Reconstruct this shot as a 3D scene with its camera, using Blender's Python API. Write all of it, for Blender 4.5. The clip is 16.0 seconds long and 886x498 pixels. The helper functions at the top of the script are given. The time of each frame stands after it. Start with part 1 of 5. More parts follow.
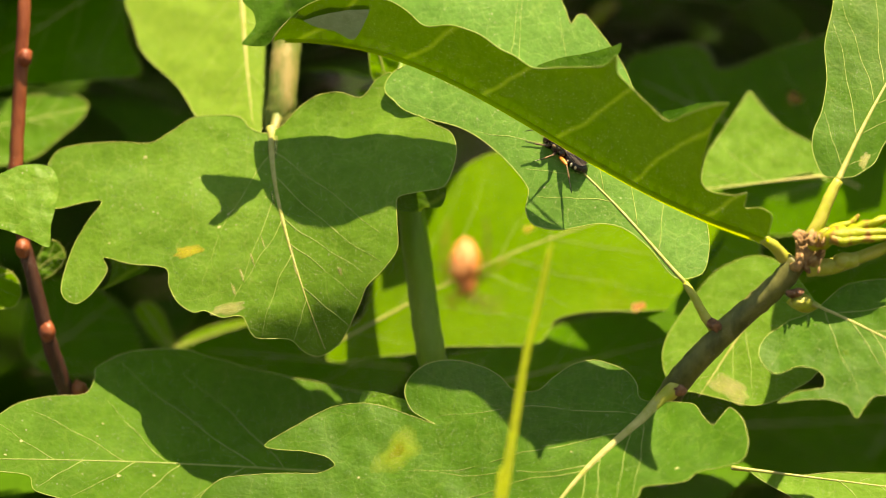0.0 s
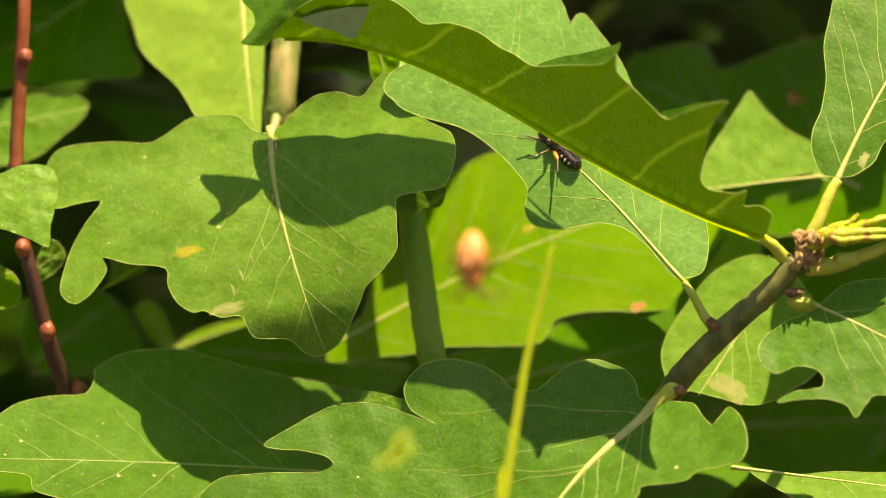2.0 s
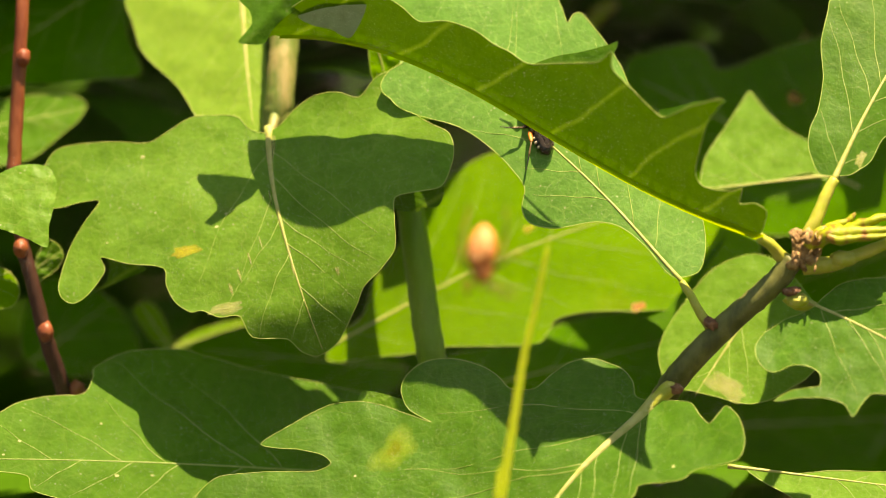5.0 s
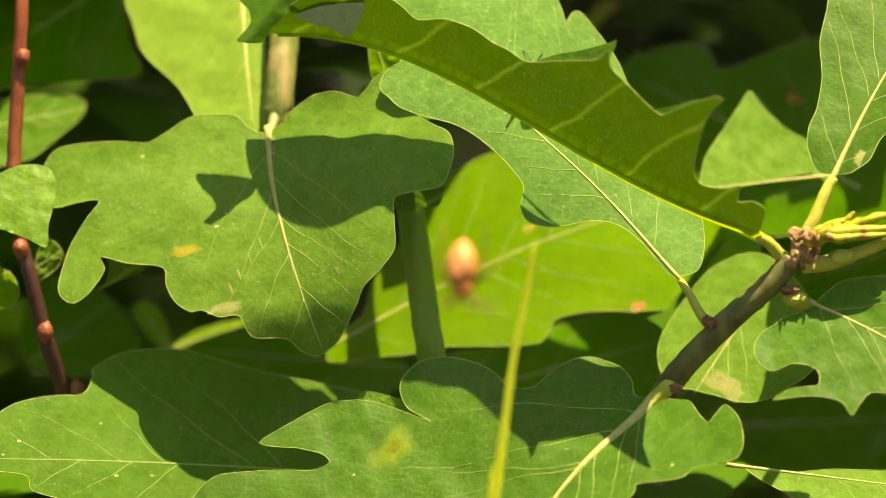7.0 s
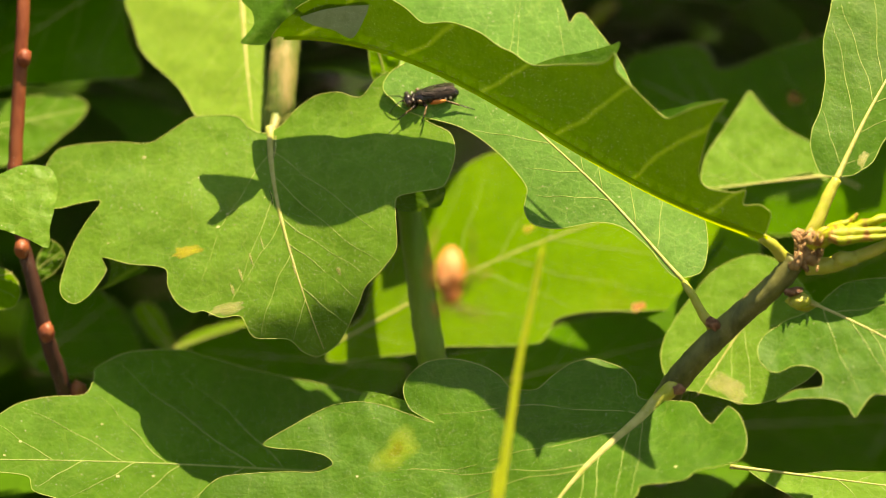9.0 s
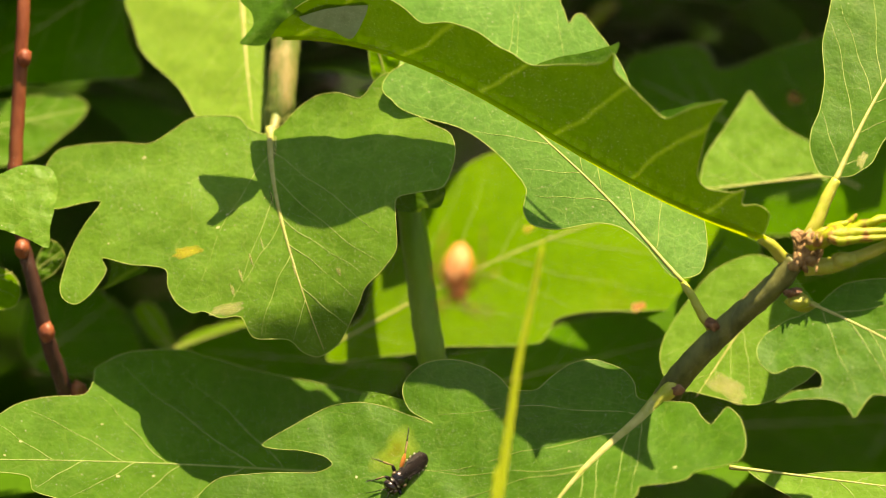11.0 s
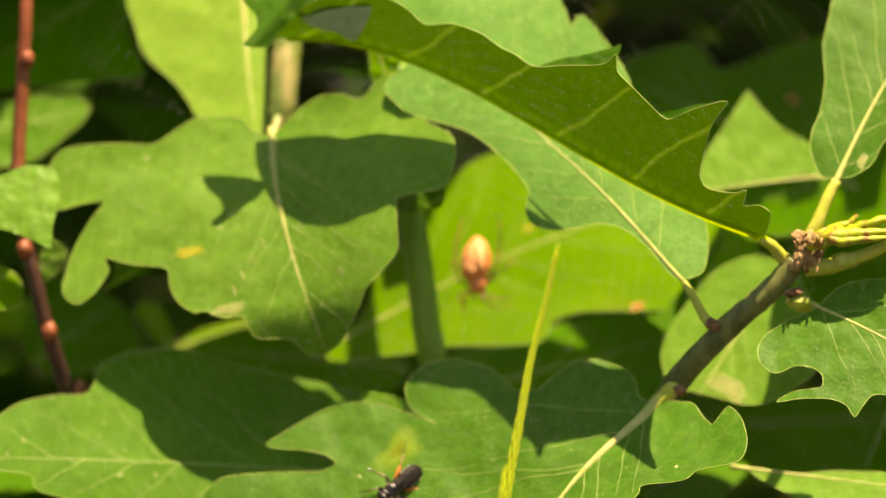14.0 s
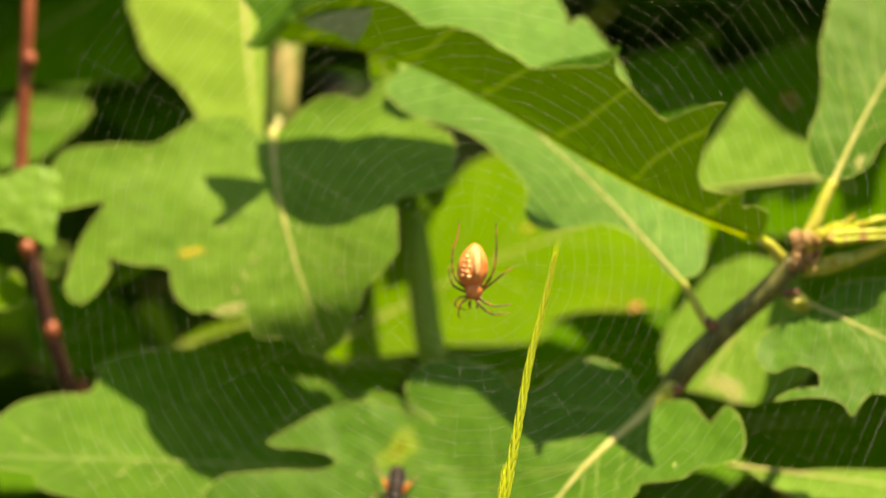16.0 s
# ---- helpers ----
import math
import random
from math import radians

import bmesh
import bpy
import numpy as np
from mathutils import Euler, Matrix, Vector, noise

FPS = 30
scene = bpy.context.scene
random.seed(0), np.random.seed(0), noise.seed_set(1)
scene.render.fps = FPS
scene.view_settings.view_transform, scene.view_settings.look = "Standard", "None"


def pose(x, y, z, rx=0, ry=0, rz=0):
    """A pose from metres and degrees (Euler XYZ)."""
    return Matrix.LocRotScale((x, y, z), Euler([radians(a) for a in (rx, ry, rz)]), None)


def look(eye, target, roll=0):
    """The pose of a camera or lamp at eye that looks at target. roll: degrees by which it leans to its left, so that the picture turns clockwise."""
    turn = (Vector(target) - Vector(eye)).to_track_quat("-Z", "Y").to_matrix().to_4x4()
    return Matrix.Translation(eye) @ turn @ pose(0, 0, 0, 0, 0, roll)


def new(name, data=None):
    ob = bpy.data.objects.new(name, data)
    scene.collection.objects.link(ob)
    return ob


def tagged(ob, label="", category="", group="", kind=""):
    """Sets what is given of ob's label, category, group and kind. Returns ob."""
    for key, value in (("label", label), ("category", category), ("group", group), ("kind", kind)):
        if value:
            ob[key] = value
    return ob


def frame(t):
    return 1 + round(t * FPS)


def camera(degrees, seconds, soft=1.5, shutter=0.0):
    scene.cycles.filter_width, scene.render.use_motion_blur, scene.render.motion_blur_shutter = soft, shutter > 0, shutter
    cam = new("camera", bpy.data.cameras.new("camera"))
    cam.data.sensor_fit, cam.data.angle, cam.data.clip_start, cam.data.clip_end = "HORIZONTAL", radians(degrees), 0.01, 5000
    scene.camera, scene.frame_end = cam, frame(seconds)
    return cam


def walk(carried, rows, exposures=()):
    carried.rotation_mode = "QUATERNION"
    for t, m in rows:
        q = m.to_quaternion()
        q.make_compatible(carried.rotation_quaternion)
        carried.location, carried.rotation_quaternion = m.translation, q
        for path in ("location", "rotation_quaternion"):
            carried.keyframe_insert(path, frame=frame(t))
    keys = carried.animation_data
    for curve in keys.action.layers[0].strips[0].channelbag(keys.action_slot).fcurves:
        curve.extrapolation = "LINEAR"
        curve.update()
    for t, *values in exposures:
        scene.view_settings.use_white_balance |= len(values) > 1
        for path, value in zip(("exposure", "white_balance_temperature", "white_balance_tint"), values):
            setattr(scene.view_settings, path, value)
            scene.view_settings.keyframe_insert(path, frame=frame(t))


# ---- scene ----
# The thicket is laid out in millimetres in a frame that leans with the view: x right, y away, z up.
FRAME = pose(0, 0, 0.55, -12)
MM = 0.001

# ---- camera ----
cam = camera(2.1007, 16.0, soft=1.0, shutter=0.2)
cam.data.dof.use_dof = True
cam.data.dof.focus_distance = 6.007
cam.data.dof.aperture_fstop = 5.6


def eye(back):
    return FRAME @ pose(0, -6 - back * MM, 0, 90)


walk(cam, [(0.0, eye(0)), (12.9, eye(0)), (13.2, eye(10)), (13.5, eye(22)), (14.0, eye(36)), (14.5, eye(49)),
           (15.0, eye(60)), (15.5, eye(69)), (16.0, eye(76))], exposures=[(0.0, 1.40, 9500, 6), (16.0, 1.40, 9500, 6)])

# ---- daylight ----
SUN_WAY = FRAME.to_3x3() @ Vector((-0.18, 0.22, -0.95))
sun = new("sun", bpy.data.lights.new("sun", "SUN"))
sun.data.energy, sun.data.angle, sun.data.color = 5.0, radians(0.55), (1.0, 0.84, 0.745)
sun.matrix_world = look((0, 0, 4), Vector((0, 0, 4)) + SUN_WAY)
world = bpy.data.worlds.new("sky")
scene.world = world
world.use_nodes = True
sky = world.node_tree.nodes.new("ShaderNodeTexSky")
sky.sky_type, sky.sun_disc = "NISHITA", False
toward = -SUN_WAY.normalized()
sky.sun_elevation = math.asin(toward.z)
sky.sun_rotation = math.atan2(toward.x, toward.y)
backing = world.node_tree.nodes["Background"]
backing.inputs["Strength"].default_value = 0.075
world.node_tree.links.new(sky.outputs[0], backing.inputs[0])


# ---- materials ----
def blank(name):
    m = bpy.data.materials.new(name)
    m.use_nodes = True
    t = m.node_tree
    t.nodes.clear()
    return m, t


def node(t, kind, **given):
    n = t.nodes.new(kind)
    for key, value in given.items():
        n.inputs[key.replace("_", " ")].default_value = value
    return n


def ramp(t, source, stops):
    n = t.nodes.new("ShaderNodeValToRGB")
    while len(n.color_ramp.elements) < len(stops):
        n.color_ramp.elements.new(0.5)
    for e, (p, c) in zip(n.color_ramp.elements, stops):
        e.position, e.color = p, (*c, 1) if len(c) == 3 else c
    t.links.new(source, n.inputs[0])
    return n.outputs[0]


def blend(t, factor, a, b, how="MIX"):
    n = t.nodes.new("ShaderNodeMix")
    n.data_type, n.blend_type = "RGBA", how
    for socket, value in ((n.inputs[0], factor), (n.inputs[6], a), (n.inputs[7], b)):
        if isinstance(value, bpy.types.NodeSocket):
            t.links.new(value, socket)
        else:
            socket.default_value = value if isinstance(value, (int, float)) else (*value, 1)
    return n.outputs[2]


def leaf_material(name, light, dark, glow, through_share, rough, vein, vein_share=0.3, speck=0.7, gloss=0.5, ribs=None):
    m, t = blank(name)
    at = t.nodes.new("ShaderNodeTexCoord").outputs["Object"]
    info = t.nodes.new("ShaderNodeObjectInfo").outputs["Random"]

    def tex(kind, scale, **kw):
        n = node(t, kind, Scale=scale, **kw)
        t.links.new(at, n.inputs["Vector"])
        return n
    broad = tex("ShaderNodeTexNoise", 45, Detail=4.0)
    fine = tex("ShaderNodeTexNoise", 900, Detail=3.0)
    warp = tex("ShaderNodeTexNoise", 260, Detail=2.0)
    moved = t.nodes.new("ShaderNodeVectorMath")
    moved.operation = "MULTIPLY_ADD"
    t.links.new(warp.outputs["Color"], moved.inputs[0])
    moved.inputs[1].default_value = (0.0025, 0.0025, 0.0025)
    t.links.new(at, moved.inputs[2])
    nets = []
    for scale, width in ((150, 0.03), (430, 0.05)):
        n = node(t, "ShaderNodeTexVoronoi", Scale=scale)
        n.feature = "DISTANCE_TO_EDGE"
        t.links.new(moved.outputs[0], n.inputs["Vector"])
        nets.append(ramp(t, n.outputs[0], [(0.0, (1, 1, 1)), (width, (0, 0, 0))]))
    colour = blend(t, ramp(t, broad.outputs[0], [(0.38, (0, 0, 0)), (0.62, (1, 1, 1))]), dark, light)
    mottle = tex("ShaderNodeTexNoise", 330, Detail=4.0, Roughness=0.65)
    colour = blend(t, 0.5, colour, ramp(t, mottle.outputs[0], [(0.32, [c * 0.78 for c in dark]), (0.7, [c * 1.1 for c in light])]))
    share = t.nodes.new("ShaderNodeMath")
    share.operation, share.inputs[1].default_value = "MULTIPLY", vein_share * 0.65
    t.links.new(nets[0], share.inputs[0])
    colour = blend(t, share.outputs[0], colour, vein)
    share = t.nodes.new("ShaderNodeMath")
    share.operation, share.inputs[1].default_value = "MULTIPLY", vein_share * 0.6
    t.links.new(nets[1], share.inputs[0])
    colour = blend(t, share.outputs[0], colour, vein)
    if ribs:
        # pale side veins that let light through: slanting lines at an even pitch, a little bent
        spacing, slant, first = ribs
        bent = t.nodes.new("ShaderNodeVectorMath")
        bent.operation = "MULTIPLY_ADD"
        t.links.new(broad.outputs["Color"], bent.inputs[0])
        bent.inputs[1].default_value = (0.006, 0.006, 0.006)
        t.links.new(at, bent.inputs[2])
        along = t.nodes.new("ShaderNodeVectorMath")
        along.operation = "DOT_PRODUCT"
        t.links.new(bent.outputs[0], along.inputs[0])
        along.inputs[1].default_value = (-math.sin(slant) / spacing, 0, math.cos(slant) / spacing)
        saw = t.nodes.new("ShaderNodeMath")
        saw.operation, saw.inputs[1].default_value = "ADD", first
        t.links.new(along.outputs["Value"], saw.inputs[0])
        fold = t.nodes.new("ShaderNodeMath")
        fold.operation, fold.inputs[1].default_value = "PINGPONG", 0.5
        t.links.new(saw.outputs[0], fold.inputs[0])
        line = ramp(t, fold.outputs[0], [(0.0, (0.5, 0.5, 0.5)), (0.015, (0.38, 0.38, 0.38)), (0.045, (0, 0, 0))])
        colour = blend(t, line, colour, vein)
        glow_vein = blend(t, line, glow, [min(1, c * 2.0) for c in vein])
    stain = tex("ShaderNodeTexNoise", 21, Detail=5.0, Roughness=0.6)
    colour = blend(t, ramp(t, stain.outputs[0], [(0.66, (0, 0, 0)), (0.8, (0.6, 0.6, 0.6))]), colour, (0.30, 0.27, 0.03))
    dots = tex("ShaderNodeTexVoronoi", 330)
    where = tex("ShaderNodeTexNoise", 70, Detail=1.0)
    dot = t.nodes.new("ShaderNodeMath")
    dot.operation = "MULTIPLY"
    t.links.new(ramp(t, dots.outputs["Distance"], [(0.035, (speck,) * 3), (0.085, (0, 0, 0))]), dot.inputs[0])
    t.links.new(ramp(t, where.outputs[0], [(0.44, (0, 0, 0)), (0.52, (1, 1, 1))]), dot.inputs[1])
    colour = blend(t, dot.outputs[0], colour, (0.55, 0.55, 0.35))
    dust = tex("ShaderNodeTexVoronoi", 800)
    keep = t.nodes.new("ShaderNodeSeparateColor")
    t.links.new(dust.outputs["Color"], keep.inputs[0])
    grit = t.nodes.new("ShaderNodeMath")
    grit.operation = "MULTIPLY"
    t.links.new(ramp(t, dust.outputs["Distance"], [(0.10, (speck * 0.6,) * 3), (0.24, (0, 0, 0))]), grit.inputs[0])
    t.links.new(ramp(t, keep.outputs[0], [(0.80, (0, 0, 0)), (0.9, (1, 1, 1))]), grit.inputs[1])
    colour = blend(t, grit.outputs[0], colour, (0.5, 0.56, 0.32))
    tone = t.nodes.new("ShaderNodeHueSaturation")
    spread = node(t, "ShaderNodeMapRange")
    spread.inputs[3].default_value, spread.inputs[4].default_value = 0.88, 1.12
    t.links.new(info, spread.inputs[0])
    t.links.new(spread.outputs[0], tone.inputs["Value"])
    t.links.new(colour, tone.inputs["Color"])
    dimple = tex("ShaderNodeTexNoise", 190, Detail=3.0)
    height = t.nodes.new("ShaderNodeMath")
    height.operation = "MULTIPLY_ADD"
    height.inputs[1].default_value = 2.2
    t.links.new(dimple.outputs[0], height.inputs[0])
    quilt = t.nodes.new("ShaderNodeMath")
    quilt.operation, quilt.inputs[1].default_value = "MULTIPLY_ADD", -0.12
    t.links.new(nets[0], quilt.inputs[0])
    t.links.new(fine.outputs[0], quilt.inputs[2])
    t.links.new(quilt.outputs[0], height.inputs[2])
    bump = node(t, "ShaderNodeBump", Strength=0.45, Distance=0.00022)
    t.links.new(height.outputs[0], bump.inputs["Height"])
    skin = node(t, "ShaderNodeBsdfPrincipled", Roughness=min(0.65, rough + 0.1), Specular_IOR_Level=gloss * 0.55)
    t.links.new(tone.outputs[0], skin.inputs["Base Color"])
    t.links.new(bump.outputs[0], skin.inputs["Normal"])
    inner = t.nodes.new("ShaderNodeBsdfTranslucent")
    t.links.new(blend(t, 0.6, tone.outputs[0], glow_vein if ribs else glow), inner.inputs["Color"])
    t.links.new(bump.outputs[0], inner.inputs["Normal"])
    mix = node(t, "ShaderNodeMixShader", Fac=through_share)
    out = t.nodes.new("ShaderNodeOutputMaterial")
    t.links.new(skin.outputs[0], mix.inputs[1])
    t.links.new(inner.outputs[0], mix.inputs[2])
    t.links.new(mix.outputs[0], out.inputs[0])
    return m


def plain_material(name, a, b, scale, rough, bump=0.3, metal=0.0, stretch=(1, 1, 1), spread_at=(0.38, 0.62), coat=0.0, alpha=1.0, gloss=0.5):
    m, t = blank(name)
    at = t.nodes.new("ShaderNodeTexCoord").outputs["Object"]
    size = node(t, "ShaderNodeMapping", Scale=stretch)
    t.links.new(at, size.inputs["Vector"])
    grain = node(t, "ShaderNodeTexNoise", Scale=scale, Detail=5.0, Roughness=0.6)
    fine = node(t, "ShaderNodeTexNoise", Scale=scale * 7, Detail=3.0)
    for n in (grain, fine):
        t.links.new(size.outputs[0], n.inputs["Vector"])
    colour = ramp(t, grain.outputs[0], [(spread_at[0], a), (spread_at[1], b)])
    colour = blend(t, ramp(t, fine.outputs[0], [(0.35, (0, 0, 0)), (0.75, (0.35, 0.35, 0.35))]), colour, b)
    lift = node(t, "ShaderNodeBump", Strength=bump, Distance=0.0004)
    t.links.new(fine.outputs[0], lift.inputs["Height"])
    skin = node(t, "ShaderNodeBsdfPrincipled", Roughness=rough, Metallic=metal, Coat_Weight=coat, Alpha=alpha, Specular_IOR_Level=gloss)
    t.links.new(colour, skin.inputs["Base Color"])
    t.links.new(lift.outputs[0], skin.inputs["Normal"])
    out = t.nodes.new("ShaderNodeOutputMaterial")
    t.links.new(skin.outputs[0], out.inputs[0])
    return m


MATERIAL = {
    "leaf_top": leaf_material("leaf_top", (0.098, 0.262, 0.016), (0.062, 0.19, 0.007), (0.150, 0.42, 0.002), 0.32, 0.5, (0.24, 0.36, 0.06), 0.3, 0.8, 0.26),
    "leaf_broad": leaf_material("leaf_broad", (0.138, 0.305, 0.026), (0.088, 0.23, 0.013), (0.18, 0.42, 0.003), 0.30, 0.42, (0.30, 0.41, 0.09), 0.35, 0.8, 0.5),
    "leaf_deep": leaf_material("leaf_deep", (0.066, 0.195, 0.012), (0.043, 0.14, 0.006), (0.13, 0.38, 0.002), 0.28, 0.44, (0.24, 0.36, 0.07), 0.26, 0.55, 0.32),
    "leaf_pale": leaf_material("leaf_pale", (0.168, 0.365, 0.04), (0.116, 0.285, 0.022), (0.241, 0.48, 0.005), 0.32, 0.5, (0.36, 0.50, 0.12), 0.4, 0.7, 0.24),
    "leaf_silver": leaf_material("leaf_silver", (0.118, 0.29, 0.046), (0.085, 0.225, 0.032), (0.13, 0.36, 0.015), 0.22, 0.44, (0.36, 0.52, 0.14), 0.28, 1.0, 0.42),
    "leaf_bright": leaf_material("leaf_bright", (0.189, 0.42, 0.01), (0.138, 0.35, 0.006), (0.292, 0.56, 0.002), 0.42, 0.6, (0.42, 0.52, 0.03), 0.1, 0.3, 0.15),
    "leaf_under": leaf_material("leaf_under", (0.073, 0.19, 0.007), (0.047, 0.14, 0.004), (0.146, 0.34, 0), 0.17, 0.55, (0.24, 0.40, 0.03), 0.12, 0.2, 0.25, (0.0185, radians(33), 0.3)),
    # pale grey that paints the sky's reflection on the folded leaf
    "leaf_sheen": leaf_material("leaf_sheen", (0.42, 0.56, 0.32), (0.32, 0.45, 0.23), (0.258, 0.45, 0.05), 0.15, 0.4, (0.4, 0.45, 0.3), 0.2, 0.2, 0.5),
    "rim": leaf_material("rim", (0.26, 0.38, 0.012), (0.20, 0.31, 0.008), (0.62, 0.80, 0.01), 0.6, 0.5, (0.2, 0.3, 0.02), 0.1, 0.0, 0.3),
    "leaf_sunny": leaf_material("leaf_sunny", (0.25, 0.45, 0.055), (0.18, 0.36, 0.034), (0.361, 0.6, 0.01), 0.32, 0.48, (0.46, 0.58, 0.12), 0.25, 0.4, 0.35),
    # greener copy for back leaves: the tint of leaf-filtered shade is in the colour
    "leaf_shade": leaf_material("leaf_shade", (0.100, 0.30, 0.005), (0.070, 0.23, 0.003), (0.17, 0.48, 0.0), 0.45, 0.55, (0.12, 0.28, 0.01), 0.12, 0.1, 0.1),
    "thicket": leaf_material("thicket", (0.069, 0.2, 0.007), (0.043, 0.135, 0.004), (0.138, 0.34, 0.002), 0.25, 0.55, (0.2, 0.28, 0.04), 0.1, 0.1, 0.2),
    "vein": plain_material("vein", (0.26, 0.38, 0.06), (0.36, 0.46, 0.12), 500, 0.5),
    "midrib": plain_material("midrib", (0.34, 0.38, 0.08), (0.48, 0.48, 0.17), 400, 0.5),
    "margin": plain_material("margin", (0.28, 0.40, 0.05), (0.42, 0.52, 0.13), 300, 0.5),
    "scorch": plain_material("scorch", (0.32, 0.40, 0.08), (0.42, 0.46, 0.16), 500, 0.7, alpha=0.36),
    "yellow_blotch": plain_material("yellow_blotch", (0.44, 0.58, 0.010), (0.36, 0.50, 0.010), 300, 0.6, alpha=0.08),
    "mustard": plain_material("mustard", (0.44, 0.46, 0.008), (0.38, 0.34, 0.010), 500, 0.6, alpha=0.34),
    "rust": plain_material("rust", (0.50, 0.20, 0.02), (0.40, 0.22, 0.03), 300, 0.6, alpha=0.5),
    "fleck": plain_material("fleck", (0.30, 0.38, 0.10), (0.44, 0.48, 0.20), 300, 0.7),
    "bark": plain_material("bark", (0.045, 0.062, 0.010), (0.15, 0.165, 0.04), 220, 0.55, 0.4, stretch=(1, 1, 0.5)),
    "stalk": plain_material("stalk", (0.12, 0.19, 0.03), (0.34, 0.29, 0.11), 160, 0.5, 0.5, stretch=(1, 1, 0.3), spread_at=(0.42, 0.62)),
    "green_stalk": plain_material("green_stalk", (0.10, 0.23, 0.008), (0.17, 0.32, 0.015), 120, 0.5, 0.3, stretch=(1, 1, 0.3)),
    "red_stem": plain_material("red_stem", (0.19, 0.04, 0.014), (0.33, 0.105, 0.04), 150, 0.5, 0.4, stretch=(1, 1, 0.3)),
    # darker copy of red_stem: shade on the lower stem is in this colour
    "shaded_stem": plain_material("shaded_stem", (0.035, 0.012, 0.008), (0.085, 0.03, 0.016), 150, 0.55, 0.5, stretch=(1, 1, 0.3)),
    "petiole": plain_material("petiole", (0.34, 0.42, 0.03), (0.46, 0.47, 0.08), 260, 0.45),
    "scar": plain_material("scar", (0.11, 0.045, 0.02), (0.34, 0.17, 0.09), 700, 0.7, 0.9),
    "bud_brown": plain_material("bud_brown", (0.12, 0.055, 0.018), (0.46, 0.30, 0.12), 500, 0.7, 0.8),
    "bud_green": plain_material("bud_green", (0.33, 0.42, 0.012), (0.24, 0.12, 0.015), 330, 0.45, 0.5, spread_at=(0.52, 0.62)),
    "grass": plain_material("grass", (0.40, 0.57, 0.014), (0.60, 0.68, 0.05), 300, 0.5),
    "soil": plain_material("soil", (0.016, 0.010, 0.004), (0.045, 0.028, 0.010), 30, 0.9, 0.8),
}


# ---- mesh tools ----
def mesh_of(name, verts, faces, smooth=True):
    me = bpy.data.meshes.new(name)
    me.from_pydata([tuple(v) for v in verts], [], faces)
    if smooth:
        me.polygons.foreach_set("use_smooth", [True] * len(me.polygons))
    me.update()
    return me


def part(name, data, material, parent, label="", at=None):
    """A mesh under a thing; data is (verts, faces) in millimetres, or a mesh."""
    me = data if isinstance(data, bpy.types.Mesh) else mesh_of(name, [Vector(v) * MM for v in data[0]], data[1])
    if not me.materials:
        me.materials.append(MATERIAL[material])
    ob = new(name, me)
    ob.parent = parent
    if at is not None:
        ob.matrix_basis = Matrix.Translation(Vector(at) * MM)
    return tagged(ob, label)


def thing(name, label, category, group="", pivot=(0, 0, 0), kind=""):
    ob = new(name)
    ob.empty_display_size = 0.01
    ob.matrix_basis = FRAME @ Matrix.Translation(Vector(pivot) * MM)
    return tagged(ob, label, category, group, kind)


def spline(points, n):
    """Catmull-Rom through points, n steps a span."""
    pts = [Vector(p) for p in points]
    out = []
    for i in range(len(pts) - 1):
        a, b, c, d = pts[max(i - 1, 0)], pts[i], pts[i + 1], pts[min(i + 2, len(pts) - 1)]
        long = (c - b).length
        go = (c - a) * (long / max(long + (b - a).length, 1e-6))
        come = (d - b) * (long / max(long + (d - c).length, 1e-6))
        for k in range(n):
            s = k / n
            out.append(b * (2 * s ** 3 - 3 * s * s + 1) + go * (s ** 3 - 2 * s * s + s) + c * (3 * s * s - 2 * s ** 3) + come * (s ** 3 - s * s))
    return out + [pts[-1]]


def loop_spline(points, n):
    pts = [Vector(p) for p in points]
    out = []
    for i in range(len(pts)):
        a, b, c, d = (pts[(i + j) % len(pts)] for j in (-1, 0, 1, 2))
        for k in range(n):
            s = k / n
            soft = 0.5 * (2 * b + (c - a) * s + (2 * a - 5 * b + 4 * c - d) * s * s + (3 * b - a - 3 * c + d) * s ** 3)
            out.append(soft.lerp(b.lerp(c, s), 0.15))
    return out


def tube(points, radii, sides=8, closed=False, knobbly=0.0):
    """A round tube along points; radii one a point. Returns verts, faces."""
    verts, faces, n = [], [], len(points)
    side = None
    for i, p in enumerate(points):
        ahead = Vector(points[(i + 1) % n if closed else min(i + 1, n - 1)]) - Vector(points[i - 1 if closed else max(i - 1, 0)])
        ahead.normalize()
        if side is None:
            side = ahead.orthogonal()
        side = (side - ahead * side.dot(ahead)).normalized()
        up = ahead.cross(side)
        for k in range(sides):
            a = 2 * math.pi * k / sides
            way = side * math.cos(a) + up * math.sin(a)
            r = radii[i]
            if knobbly:
                r *= 1 + knobbly * noise.noise((Vector(p) + way * r) * 0.6)
            verts.append(Vector(p) + way * r)
    for i in range(n if closed else n - 1):
        j = (i + 1) % n
        for k in range(sides):
            l = (k + 1) % sides
            faces.append((i * sides + k, i * sides + l, j * sides + l, j * sides + k))
    if not closed:
        faces += [tuple(range(sides))[::-1], tuple((n - 1) * sides + k for k in range(sides))]
    return verts, faces


def taper(a, b, n, power=1.0):
    return [a + (b - a) * (i / (n - 1)) ** power for i in range(n)]


def joined(*shapes):
    verts, faces = [], []
    for v, f in shapes:
        start = len(verts)
        verts += list(v)
        faces += [tuple(i + start for i in face) for face in f]
    return verts, faces


